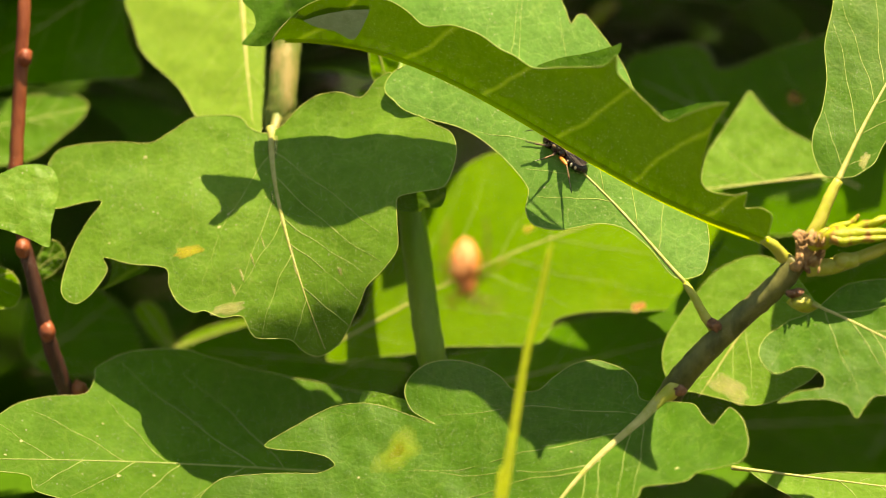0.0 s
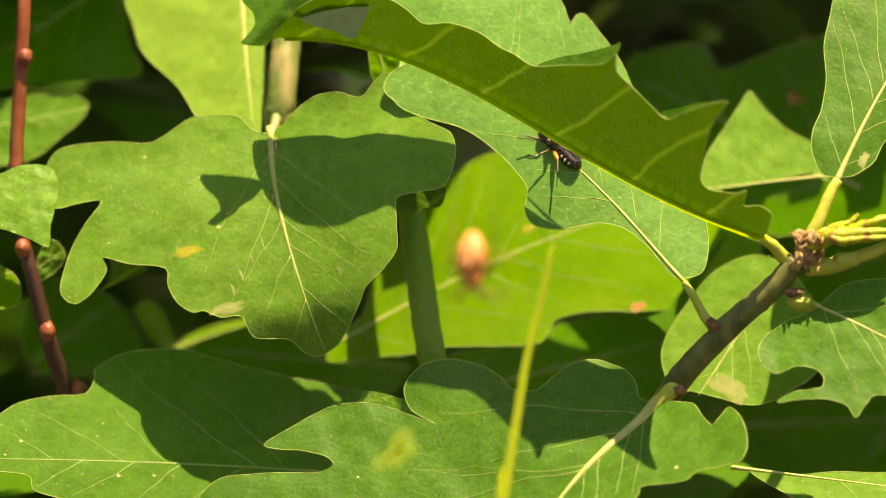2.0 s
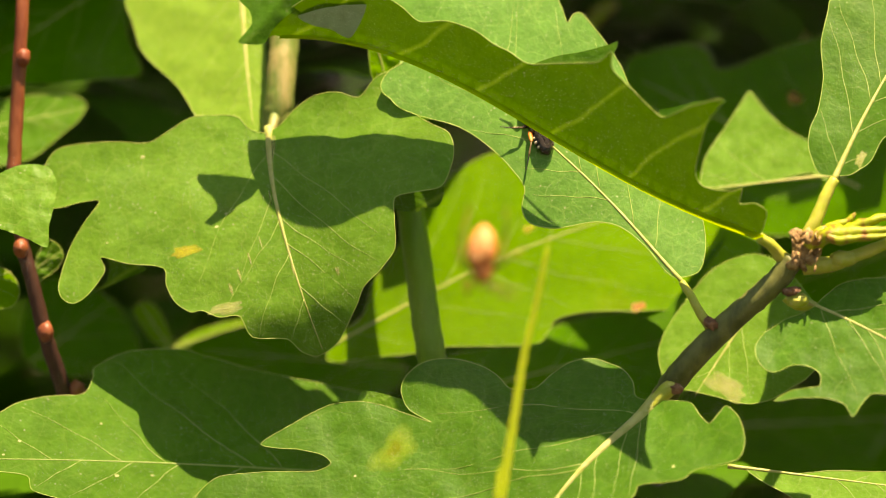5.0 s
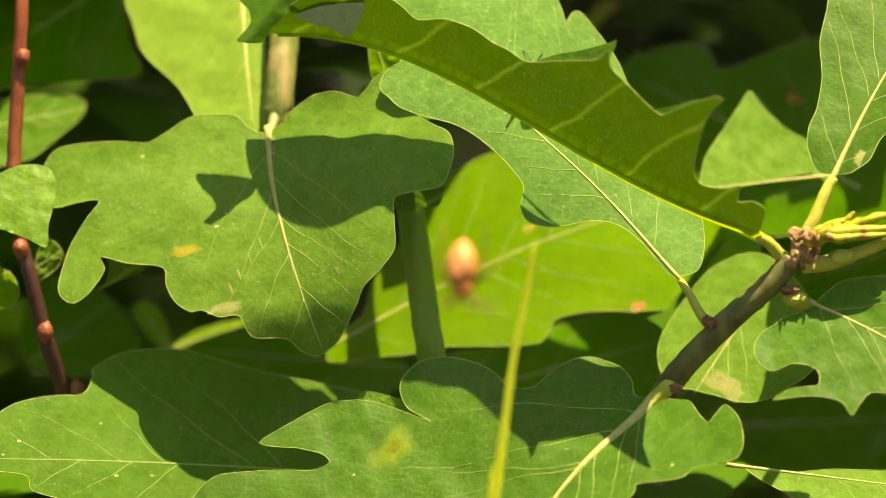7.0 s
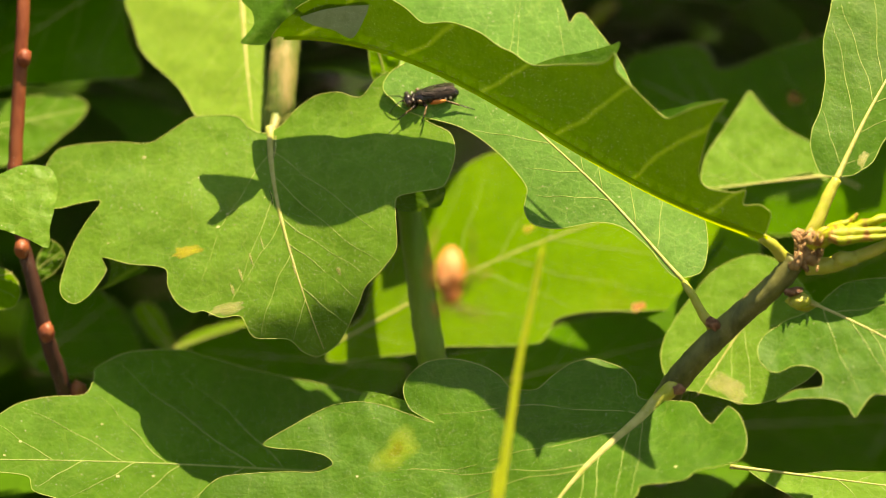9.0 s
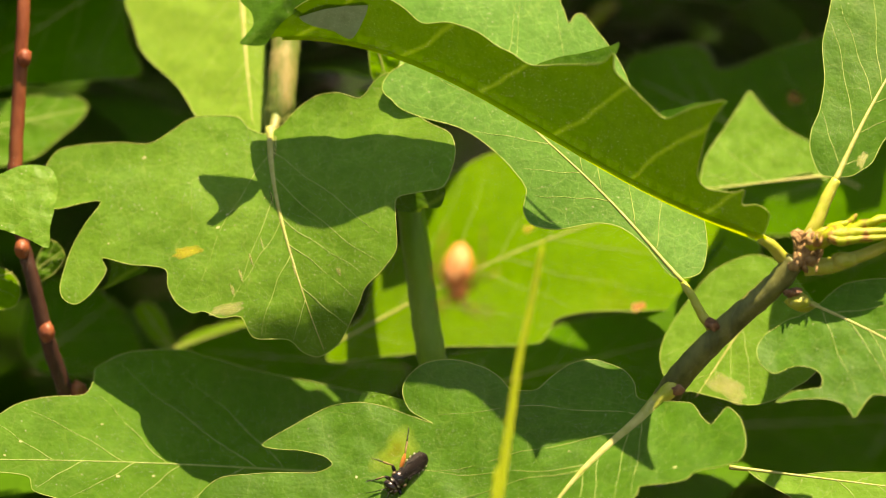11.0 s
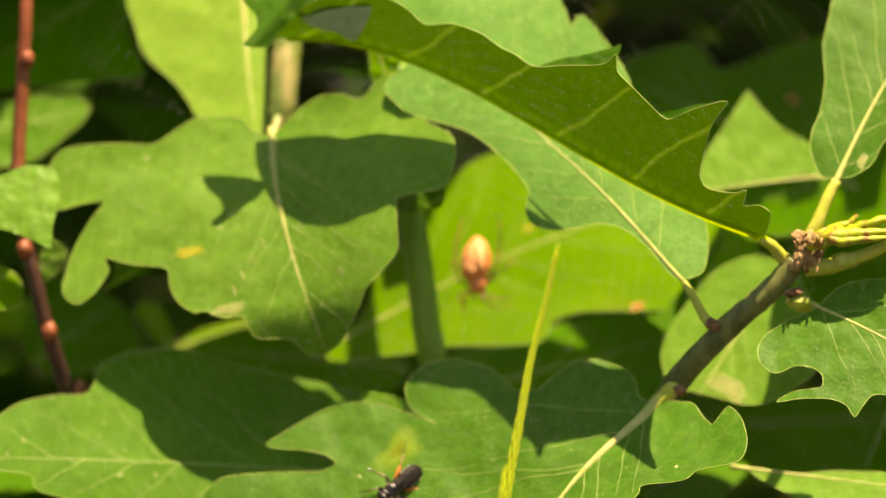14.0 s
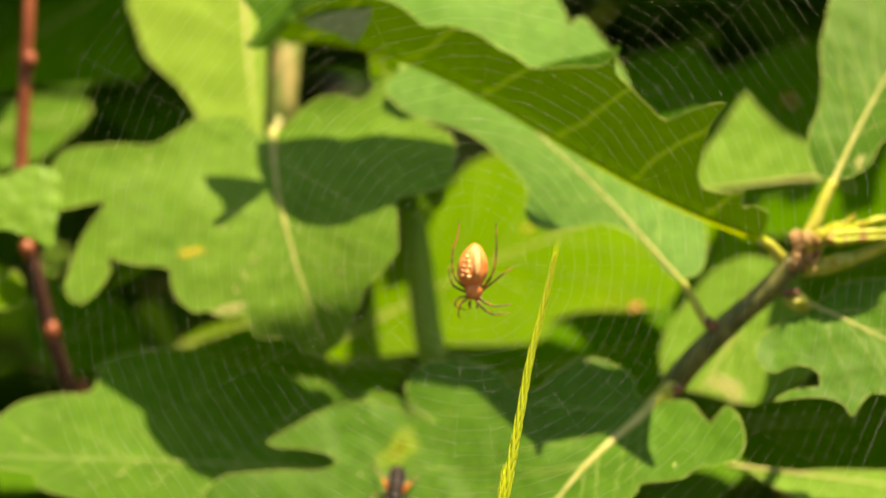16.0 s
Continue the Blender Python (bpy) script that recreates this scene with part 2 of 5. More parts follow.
def blob(centre, size, turn=None, rough=0.0, rings=8, sides=12, seed=0.0, taper_to=0.0):
    """A rounded body; taper_to narrows it towards +y."""
    verts, faces = [], []
    for i in range(rings + 1):
        a = math.pi * i / rings
        for k in range(sides):
            b = 2 * math.pi * k / sides
            v = Vector((math.sin(a) * math.cos(b), -math.cos(a), math.sin(a) * math.sin(b)))
            if rough:
                v *= 1 + rough * noise.noise(v * 2.3 + Vector((seed, seed * 2, 0)))
            narrow = 1 - taper_to * (v.y * 0.5 + 0.5)
            v = Vector((v.x * size[0] * narrow, v.y * size[1], v.z * size[2] * narrow))
            verts.append((turn @ v if turn else v) + Vector(centre))
    for i in range(rings):
        for k in range(sides):
            l = (k + 1) % sides
            faces.append((i * sides + k, i * sides + l, (i + 1) * sides + l, (i + 1) * sides + k))
    return verts, faces


# ---- leaves ----
# Each leaf: where its midrib starts and ends (mm), how steeply each half leans away, the midrib's sweep and bow,
# and its lobes round the margin as (share of the length along, share across). lean: how far the whole blade is set back,
# how much farther back it goes for each millimetre to the right and up, and how far its middle hangs back.
LEAVES = {
    'L1': dict(base=(-42.8, 18.5, 30.0), tip=(-29.3, 0.0, -26.8), slope=(-0.23, 0.0), fold=1.0, sweep=(2.1, 2.1, 1.1), bow=2.0, curl=0.001, droop=10.0, ripple=0.7, lean=(8.0, 0.0, 0.0, 0.0),
        material='leaf_broad', veins=5, label='broad lobed oak leaf, sunlit green with yellow spot and pale specks',
        lobes=[(0.015, 0.019), (-0.020, 0.080), (-0.081, 0.115), (-0.113, 0.204), (-0.127, 0.299), (-0.097, 0.386), (-0.065, 0.492), (-0.105, 0.623), (-0.136, 0.777), (-0.134, 0.873), (-0.066, 0.939), (0.039, 0.963), (0.104, 0.914), (0.112, 0.809), (0.130, 0.716), (0.208, 0.793), (0.299, 0.869), (0.430, 0.941), (0.491, 0.947), (0.530, 0.905), (0.505, 0.831), (0.428, 0.746), (0.370, 0.747), (0.424, 0.648), (0.480, 0.512), (0.556, 0.519), (0.635, 0.504), (0.692, 0.456), (0.697, 0.409), (0.742, 0.350), (0.756, 0.271), (0.846, 0.250), (0.880, 0.123), (0.934, 0.083), (0.959, 0.027), (0.936, -0.061), (0.886, -0.131), (0.817, -0.203), (0.756, -0.255), (0.697, -0.351), (0.628, -0.428), (0.510, -0.460), (0.416, -0.486), (0.412, -0.575), (0.413, -0.681), (0.348, -0.738), (0.268, -0.767), (0.191, -0.756), (0.139, -0.690), (0.084, -0.627), (-0.007, -0.581), (-0.087, -0.559), (-0.123, -0.531), (-0.106, -0.475), (-0.045, -0.395), (-0.087, -0.309), (-0.092, -0.214), (-0.062, -0.135), (-0.003, -0.049)]),
    # M: upper lobes hidden behind F are added to shade the broad leaf
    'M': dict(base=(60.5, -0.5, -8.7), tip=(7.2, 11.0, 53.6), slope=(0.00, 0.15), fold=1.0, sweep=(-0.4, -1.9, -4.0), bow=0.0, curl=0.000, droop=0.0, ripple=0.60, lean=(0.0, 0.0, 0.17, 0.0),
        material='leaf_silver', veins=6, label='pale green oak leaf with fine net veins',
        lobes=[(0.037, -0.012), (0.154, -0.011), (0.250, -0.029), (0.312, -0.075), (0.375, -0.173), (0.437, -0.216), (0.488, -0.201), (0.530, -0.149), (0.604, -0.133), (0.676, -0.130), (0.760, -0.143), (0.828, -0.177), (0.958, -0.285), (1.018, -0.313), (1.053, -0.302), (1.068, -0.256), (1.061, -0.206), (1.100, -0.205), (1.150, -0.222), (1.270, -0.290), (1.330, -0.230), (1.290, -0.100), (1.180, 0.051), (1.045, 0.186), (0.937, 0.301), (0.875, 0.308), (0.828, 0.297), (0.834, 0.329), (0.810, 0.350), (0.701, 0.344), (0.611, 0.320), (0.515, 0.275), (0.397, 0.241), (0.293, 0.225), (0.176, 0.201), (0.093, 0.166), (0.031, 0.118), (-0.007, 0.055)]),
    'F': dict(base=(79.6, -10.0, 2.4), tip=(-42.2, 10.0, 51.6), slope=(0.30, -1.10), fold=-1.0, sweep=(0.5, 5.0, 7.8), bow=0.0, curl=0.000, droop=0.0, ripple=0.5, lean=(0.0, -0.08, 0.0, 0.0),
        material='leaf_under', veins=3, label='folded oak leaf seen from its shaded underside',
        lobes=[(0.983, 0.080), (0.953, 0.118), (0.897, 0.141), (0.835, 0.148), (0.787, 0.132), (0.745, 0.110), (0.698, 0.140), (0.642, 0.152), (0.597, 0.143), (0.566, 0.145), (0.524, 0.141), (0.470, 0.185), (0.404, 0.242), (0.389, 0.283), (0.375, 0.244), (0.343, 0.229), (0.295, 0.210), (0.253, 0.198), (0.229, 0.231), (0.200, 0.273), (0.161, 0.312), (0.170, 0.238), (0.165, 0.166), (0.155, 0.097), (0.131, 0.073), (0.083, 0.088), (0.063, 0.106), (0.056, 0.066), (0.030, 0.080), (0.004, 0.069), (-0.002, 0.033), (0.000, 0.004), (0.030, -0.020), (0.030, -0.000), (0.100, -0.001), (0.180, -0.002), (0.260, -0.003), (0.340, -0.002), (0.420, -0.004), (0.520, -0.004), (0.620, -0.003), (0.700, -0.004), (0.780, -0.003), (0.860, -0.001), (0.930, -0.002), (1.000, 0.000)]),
    'L2': dict(base=(53.5, 1.9, -37.5), tip=(20.4, -17.0, -72.6), slope=(-0.72, 0.55), fold=1.0, sweep=(-0.4, 0.3, 0.0), bow=2.0, curl=-0.002, droop=0.0, ripple=0.6, lean=(-1.8, -0.17, 0.0, 0.0),
        material='leaf_deep', veins=5, label='broad sunlit oak leaf with pale midrib and yellowish blotch',
        lobes=[(0.061, 0.074), (0.016, 0.150), (0.010, 0.248), (0.069, 0.382), (0.187, 0.460), (0.301, 0.474), (0.404, 0.476), (0.471, 0.527), (0.504, 0.575), (0.500, 0.661), (0.533, 0.772), (0.621, 0.896), (0.739, 0.983), (0.850, 1.002), (0.913, 0.971), (0.942, 0.883), (0.904, 0.760), (0.976, 0.904), (1.029, 1.008), (1.106, 1.096), (1.223, 1.187), (1.414, 1.247), (1.625, 1.295), (1.508, 1.157), (1.430, 1.049), (1.426, 0.984), (1.521, 1.023), (1.649, 1.144), (1.810, 1.272), (1.927, 1.342), (2.083, 1.333), (2.031, 1.101), (1.800, 0.917), (1.681, 0.622), (1.466, 0.502), (1.365, 0.185), (1.084, -0.090), (0.848, -0.181), (0.664, -0.334), (0.450, -0.336), (0.395, -0.314), (0.230, -0.456), (0.138, -0.471), (-0.039, -0.614), (-0.142, -0.576), (-0.213, -0.458), (-0.221, -0.343), (-0.162, -0.338), (-0.096, -0.340), (-0.093, -0.265), (-0.108, -0.172), (-0.051, -0.082)]),
    'L3': dict(base=(-25.9, 20.0, -55.9), tip=(-118.8, 17.0, -52.2), slope=(-0.45, 0.50), fold=1.0, sweep=(0.0, 0.0, 0.0), bow=2.0, curl=0.000, droop=0.0, ripple=0.70, lean=(12.3, 0.2, 0.0, 0.0),
        material='leaf_top', veins=5, label='low oak leaf half in the shade of the leaf above',
        lobes=[(0.014, -0.021), (0.149, -0.081), (0.330, -0.109), (0.540, -0.152), (0.723, -0.118), (0.812, -0.091), (0.829, -0.048), (0.908, -0.036), (0.968, -0.030), (1.001, 0.020), (0.944, 0.105), (0.871, 0.165), (0.796, 0.186), (0.691, 0.197), (0.666, 0.246), (0.661, 0.279), (0.575, 0.330), (0.439, 0.343), (0.362, 0.323), (0.313, 0.312), (0.255, 0.295), (0.147, 0.276), (0.010, 0.256), (-0.128, 0.225), (-0.236, 0.176), (-0.149, 0.071), (-0.060, 0.016)]),
    'L4': dict(base=(-31.7, 60.0, -26.0), tip=(64.5, 64.0, 15.7), slope=(0.45, -0.45), fold=1.0, sweep=(-1.5, -2.5, -1.4), bow=2.0, curl=0.000, droop=0.0, ripple=0.50,
        material='leaf_bright', veins=6, label='bright yellow-green oak leaf behind the twig',
        lobes=[(0.017, 0.033), (0.068, -0.019), (0.134, -0.030), (0.190, -0.094), (0.249, -0.125), (0.369, -0.196), (0.465, -0.252), (0.545, -0.266), (0.586, -0.261), (0.683, -0.212), (0.788, -0.115), (0.945, -0.007), (1.073, 0.148), (1.059, 0.238), (0.976, 0.280), (0.852, 0.287), (0.744, 0.255), (0.632, 0.213), (0.557, 0.202), (0.522, 0.229), (0.497, 0.242), (0.427, 0.216), (0.283, 0.144), (0.222, 0.125), (0.145, 0.092)]),
    'L5': dict(base=(77.0, 30.0, -16.8), tip=(55.7, 20.0, -49.1), slope=(-0.50, 0.50), fold=1.0, sweep=(0.0, 0.0, 0.0), bow=0.0, curl=0.000, droop=0.0, ripple=0.50,
        material='leaf_pale', veins=3, label='pale oak leaf behind the forked twig',
        lobes=[(-0.384, -0.059), (-0.360, 0.182), (-0.240, 0.309), (-0.109, 0.381), (0.052, 0.409), (0.234, 0.422), (0.416, 0.411), (0.535, 0.365), (0.629, 0.261), (0.646, 0.132), (0.607, 0.033), (0.555, -0.132), (0.492, -0.321), (0.374, -0.458), (0.247, -0.524), (0.110, -0.591), (-0.177, -0.577)]),
    'L6': dict(base=(90.8, -5.0, -13.3), tip=(122.6, -14.0, -29.3), slope=(0.30, -0.45), fold=1.0, sweep=(0.0, 0.0, 0.0), bow=2.0, curl=0.000, droop=0.0, ripple=0.50,
        material='leaf_deep', veins=4, label='notched grey-green oak leaf with a deep bay',
        lobes=[(0.070, 0.026), (0.129, -0.125), (0.205, -0.239), (0.417, -0.374), (0.723, -0.484), (1.089, -0.357), (1.192, 0.038), (1.050, 0.300), (0.855, 0.348), (0.709, 0.411), (0.677, 0.531), (0.660, 0.626), (0.566, 0.575), (0.444, 0.594), (0.266, 0.683), (0.122, 0.774), (0.188, 0.659), (0.305, 0.580), (0.361, 0.529), (0.326, 0.453), (0.238, 0.435), (0.126, 0.478), (0.037, 0.573), (-0.035, 0.589), (-0.126, 0.544), (-0.174, 0.449), (-0.153, 0.334), (-0.107, 0.263), (-0.064, 0.184), (-0.001, 0.113)]),
    'L7': dict(base=(97.9, -4.0, 16.7), tip=(120.5, 18.0, 59.2), slope=(0.20, 0.10), fold=1.0, sweep=(-0.6, -0.6, -0.1), bow=1.0, curl=0.000, droop=0.0, ripple=0.50,
        material='leaf_deep', veins=5, label='pale upright oak leaf with a yellow midrib',
        lobes=[(-0.004, -0.065), (0.031, -0.127), (0.091, -0.178), (0.175, -0.206), (0.285, -0.211), (0.437, -0.259), (0.587, -0.348), (0.734, -0.392), (0.888, -0.423), (1.151, -0.317), (1.236, -0.052), (1.007, 0.239), (0.604, 0.254), (0.404, 0.173), (0.297, 0.127), (0.173, 0.123), (0.100, 0.086), (0.051, 0.047)]),
    'L8': dict(base=(-50.9, 58.0, 70.9), tip=(-47.3, 38.0, 29.5), slope=(-0.10, 0.30), fold=1.0, sweep=(0.3, 0.4, 0.3), bow=0.0, curl=0.000, droop=0.0, ripple=0.50,
        material='leaf_sunny', veins=4, label='bright hanging oak leaf with yellow midrib',
        lobes=[(0.005, 0.291), (0.009, 0.602), (0.140, 0.663), (0.280, 0.627), (0.474, 0.580), (0.660, 0.424), (0.780, 0.357), (0.888, 0.306), (0.952, 0.143), (1.000, 0.000), (1.004, -0.041), (0.728, -0.092), (0.423, -0.115), (0.114, -0.108)]),
    'L9': dict(base=(-116.9, 68.0, 29.9), tip=(-88.8, 68.0, 35.6), slope=(0.40, -0.40), fold=1.0, sweep=(0.0, 0.0, 0.0), bow=0.0, curl=0.000, droop=0.0, ripple=0.50,
        material='leaf_top', veins=3, label='small shaded leaf beside the red stem',
        lobes=[(0.038, -0.210), (0.344, -0.225), (0.642, -0.198), (0.883, -0.135), (0.994, -0.023), (0.889, 0.112), (0.719, 0.211), (0.438, 0.368), (0.134, 0.378), (-0.057, 0.314)]),
    'L10': dict(base=(-117.4, 20.0, 14.2), tip=(-96.2, 14.0, 5.8), slope=(0.40, -0.30), fold=1.0, sweep=(0.0, 0.0, 0.0), bow=0.0, curl=0.000, droop=0.0, ripple=0.50,
        material='leaf_broad', veins=0, label='small bright leaf beside the red stem',
        lobes=[(-0.047, -0.119), (0.212, -0.310), (0.404, -0.500), (0.687, -0.596), (0.849, -0.456), (0.907, -0.238), (0.943, 0.023), (1.008, 0.251), (0.731, 0.242), (0.438, 0.260), (0.140, 0.346)]),
    'L11': dict(base=(-116.3, 36.0, -8.3), tip=(-102.2, 36.0, -4.1), slope=(0.30, -0.30), fold=1.0, sweep=(0.0, 0.0, 0.0), bow=0.0, curl=0.000, droop=0.0, ripple=0.50,
        material='leaf_bright', veins=2, label='small bright low leaf',
        lobes=[(0.081, -0.288), (0.443, -0.153), (0.652, 0.100), (0.663, 0.416), (0.430, 0.604), (-0.108, 0.384)]),
    'L12': dict(base=(-102.3, 40.0, -5.5), tip=(-94.1, 40.0, 0.1), slope=(0.00, 0.00), fold=1.0, sweep=(0.0, 0.0, 0.0), bow=0.0, curl=0.000, droop=0.0, ripple=0.50,
        material='leaf_top', veins=2, label='small leaf at the red stem',
        lobes=[(-0.138, 0.250), (0.359, -0.270), (0.794, -0.401), (0.923, -0.139), (0.856, 0.159), (0.566, 0.304), (0.212, 0.318)]),
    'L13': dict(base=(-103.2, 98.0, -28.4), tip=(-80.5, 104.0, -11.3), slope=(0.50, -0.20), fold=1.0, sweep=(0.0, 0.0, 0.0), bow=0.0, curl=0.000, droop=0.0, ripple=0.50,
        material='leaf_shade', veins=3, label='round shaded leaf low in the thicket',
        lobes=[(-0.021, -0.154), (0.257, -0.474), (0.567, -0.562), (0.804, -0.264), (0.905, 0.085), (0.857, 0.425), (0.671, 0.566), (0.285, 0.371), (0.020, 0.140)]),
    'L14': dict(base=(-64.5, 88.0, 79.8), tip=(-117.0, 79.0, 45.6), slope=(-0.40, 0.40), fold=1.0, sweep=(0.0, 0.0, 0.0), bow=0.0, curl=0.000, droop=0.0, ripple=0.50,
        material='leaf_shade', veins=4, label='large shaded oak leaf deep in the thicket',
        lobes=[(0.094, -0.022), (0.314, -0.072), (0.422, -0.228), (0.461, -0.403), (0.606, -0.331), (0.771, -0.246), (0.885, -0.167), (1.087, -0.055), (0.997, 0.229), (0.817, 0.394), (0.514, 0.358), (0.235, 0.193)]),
    # L15: right end added beyond the view to shade L20 below
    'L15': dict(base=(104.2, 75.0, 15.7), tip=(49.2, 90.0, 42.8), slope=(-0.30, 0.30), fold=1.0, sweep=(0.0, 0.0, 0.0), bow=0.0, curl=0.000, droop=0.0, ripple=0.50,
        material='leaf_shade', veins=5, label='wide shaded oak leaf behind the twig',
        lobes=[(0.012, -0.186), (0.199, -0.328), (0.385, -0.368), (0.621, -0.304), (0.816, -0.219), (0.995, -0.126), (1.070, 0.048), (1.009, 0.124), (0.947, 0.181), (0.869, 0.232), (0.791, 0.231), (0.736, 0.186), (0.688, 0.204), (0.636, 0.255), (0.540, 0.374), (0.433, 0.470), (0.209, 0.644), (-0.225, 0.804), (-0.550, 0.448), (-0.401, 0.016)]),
    'L16': dict(base=(97.0, 46.0, 18.5), tip=(64.7, 40.0, 15.0), slope=(-0.40, 0.40), fold=1.0, sweep=(0.0, 0.0, 0.0), bow=0.0, curl=0.000, droop=0.0, ripple=0.50,
        material='leaf_pale', veins=4, label='bright three-cornered oak leaf behind the twig',
        lobes=[(0.039, -0.033), (0.145, 0.035), (0.304, 0.026), (0.483, 0.000), (0.703, -0.011), (0.914, -0.015), (1.008, 0.006), (0.997, 0.106), (0.936, 0.271), (0.733, 0.526), (0.590, 0.709), (0.541, 0.750), (0.479, 0.636), (0.326, 0.433), (0.134, 0.294), (0.017, 0.164)]),
    'L17': dict(base=(72.3, 14.0, -54.4), tip=(120.2, 6.0, -60.3), slope=(0.50, -0.50), fold=1.0, sweep=(0.0, 0.0, 0.0), bow=0.0, curl=0.000, droop=0.0, ripple=0.50,
        material='leaf_pale', veins=4, label='pale low oak leaf beneath the twig',
        lobes=[(0.093, -0.006), (0.299, 0.005), (0.528, -0.046), (0.782, -0.074), (1.048, -0.103), (1.125, 0.080), (0.907, 0.237), (0.555, 0.221), (0.311, 0.125), (0.127, 0.038)]),
    'L18': dict(base=(-31.5, 10.0, 70.4), tip=(-47.6, 8.0, 51.0), slope=(0.30, 0.30), fold=1.0, sweep=(0.0, 0.0, 0.0), bow=0.0, curl=0.000, droop=0.0, ripple=0.50,
        material='leaf_deep', veins=0, label='curled grey-green leaf tip with a jagged edge',
        lobes=[(0.548, 0.506), (0.726, 0.366), (0.750, 0.195), (0.834, 0.092), (0.949, 0.082), (1.060, 0.076), (0.999, -0.037), (0.905, -0.136), (0.761, -0.117), (0.585, -0.129), (0.379, -0.177), (0.100, -0.237)]),
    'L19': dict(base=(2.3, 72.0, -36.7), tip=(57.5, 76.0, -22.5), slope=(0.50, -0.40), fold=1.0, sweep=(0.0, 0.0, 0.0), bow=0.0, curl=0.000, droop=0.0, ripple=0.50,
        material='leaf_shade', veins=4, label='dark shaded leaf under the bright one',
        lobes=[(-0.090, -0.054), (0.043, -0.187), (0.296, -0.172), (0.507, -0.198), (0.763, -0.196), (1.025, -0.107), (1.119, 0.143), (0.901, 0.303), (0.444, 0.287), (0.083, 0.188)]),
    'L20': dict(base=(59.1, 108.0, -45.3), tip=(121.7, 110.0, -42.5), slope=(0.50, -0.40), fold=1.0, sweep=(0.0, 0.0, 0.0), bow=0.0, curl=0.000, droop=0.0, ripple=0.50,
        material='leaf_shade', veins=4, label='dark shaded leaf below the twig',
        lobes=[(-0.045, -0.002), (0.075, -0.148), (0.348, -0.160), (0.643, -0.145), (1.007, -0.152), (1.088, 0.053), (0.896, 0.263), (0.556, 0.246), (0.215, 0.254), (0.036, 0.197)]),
    'L21': dict(base=(-11.8, 15.5, -40.6), tip=(-20.3, 15.5, -38.5), slope=(-0.10, 0.10), fold=1.0, sweep=(0.0, 0.0, 0.0), bow=0.0, curl=0.000, droop=0.0, ripple=0.20,
        material='leaf_pale', veins=0, label='pale curled leaf edge',
        lobes=[(0.980, -0.079), (1.059, 0.236), (0.933, 0.402), (0.275, 0.433), (-0.412, 0.354), (-1.278, -0.114), (-1.137, -0.551), (-0.118, -0.473)]),
    'L22': dict(base=(-17.5, 36.0, 53.8), tip=(-13.3, 36.0, 39.7), slope=(0.00, 0.00), fold=1.0, sweep=(0.0, 0.0, 0.0), bow=0.0, curl=0.000, droop=0.0, ripple=0.50,
        material='leaf_bright', veins=1, label='narrow bright leaf behind the folded one',
        lobes=[(-0.119, 0.064), (0.253, 0.156), (0.734, 0.220), (0.817, -0.055), (0.659, -0.262), (0.243, -0.477), (-0.101, -0.330)]),
    'L23': dict(base=(42.3, -5.5, 46.8), tip=(25.4, 2.5, 45.9), slope=(0.00, 0.00), fold=1.0, sweep=(0.0, 0.0, 0.0), bow=0.0, curl=0.000, droop=0.0, ripple=0.20,
        material='leaf_pale', veins=0, label='curled pale leaf edge',
        lobes=[(0.145, -0.068), (0.712, -0.073), (1.126, -0.027), (0.788, 0.073), (0.369, 0.118), (-0.010, 0.191), (-0.136, 0.226), (-0.062, 0.064)]),
    'L24': dict(base=(55.6, -4.4, 32.7), tip=(70.5, -12.0, 35.8), slope=(0.00, 0.00), fold=1.0, sweep=(0.0, 0.0, 0.0), bow=0.0, curl=0.000, droop=0.0, ripple=0.20,
        material='leaf_pale', veins=0, label='curled pale leaf edge',
        lobes=[(0.011, 0.040), (-0.057, -0.087), (0.207, -0.089), (0.588, -0.104), (1.044, -0.029), (0.916, 0.039), (0.762, 0.054), (0.641, 0.001), (0.444, 0.045), (0.265, 0.178)]),
    # L25: a patch laid on F, its sky sheen put into the colour
    'L25': dict(base=(-33.5, 11.4, 57.7), tip=(-20.2, 5.1, 59.1), slope=(-0.43, 0.43), fold=1.0, sweep=(0.0, 0.0, 0.0), bow=0.0, curl=0.000, droop=0.0, ripple=0.10,
        material='leaf_sheen', veins=0, label='grey-green patch painted as sky sheen on the folded leaf',
        lobes=[(-0.127, 0.011), (0.091, -0.224), (0.445, -0.320), (0.699, -0.193), (1.103, -0.252), (1.162, -0.050), (0.978, 0.294), (0.773, 0.501), (0.451, 0.304), (0.143, 0.199)]),
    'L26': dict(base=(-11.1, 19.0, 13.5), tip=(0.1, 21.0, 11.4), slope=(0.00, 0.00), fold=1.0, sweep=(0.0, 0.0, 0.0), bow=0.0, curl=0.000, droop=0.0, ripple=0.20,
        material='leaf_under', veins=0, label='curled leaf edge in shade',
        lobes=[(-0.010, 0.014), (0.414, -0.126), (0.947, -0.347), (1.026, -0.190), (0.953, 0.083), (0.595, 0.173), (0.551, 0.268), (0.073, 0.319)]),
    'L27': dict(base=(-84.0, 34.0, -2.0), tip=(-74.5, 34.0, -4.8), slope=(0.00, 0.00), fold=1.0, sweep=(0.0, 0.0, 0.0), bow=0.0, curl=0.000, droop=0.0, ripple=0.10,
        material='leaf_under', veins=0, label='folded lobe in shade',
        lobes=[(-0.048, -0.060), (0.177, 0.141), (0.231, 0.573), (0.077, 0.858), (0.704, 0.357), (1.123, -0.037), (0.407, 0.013)]),
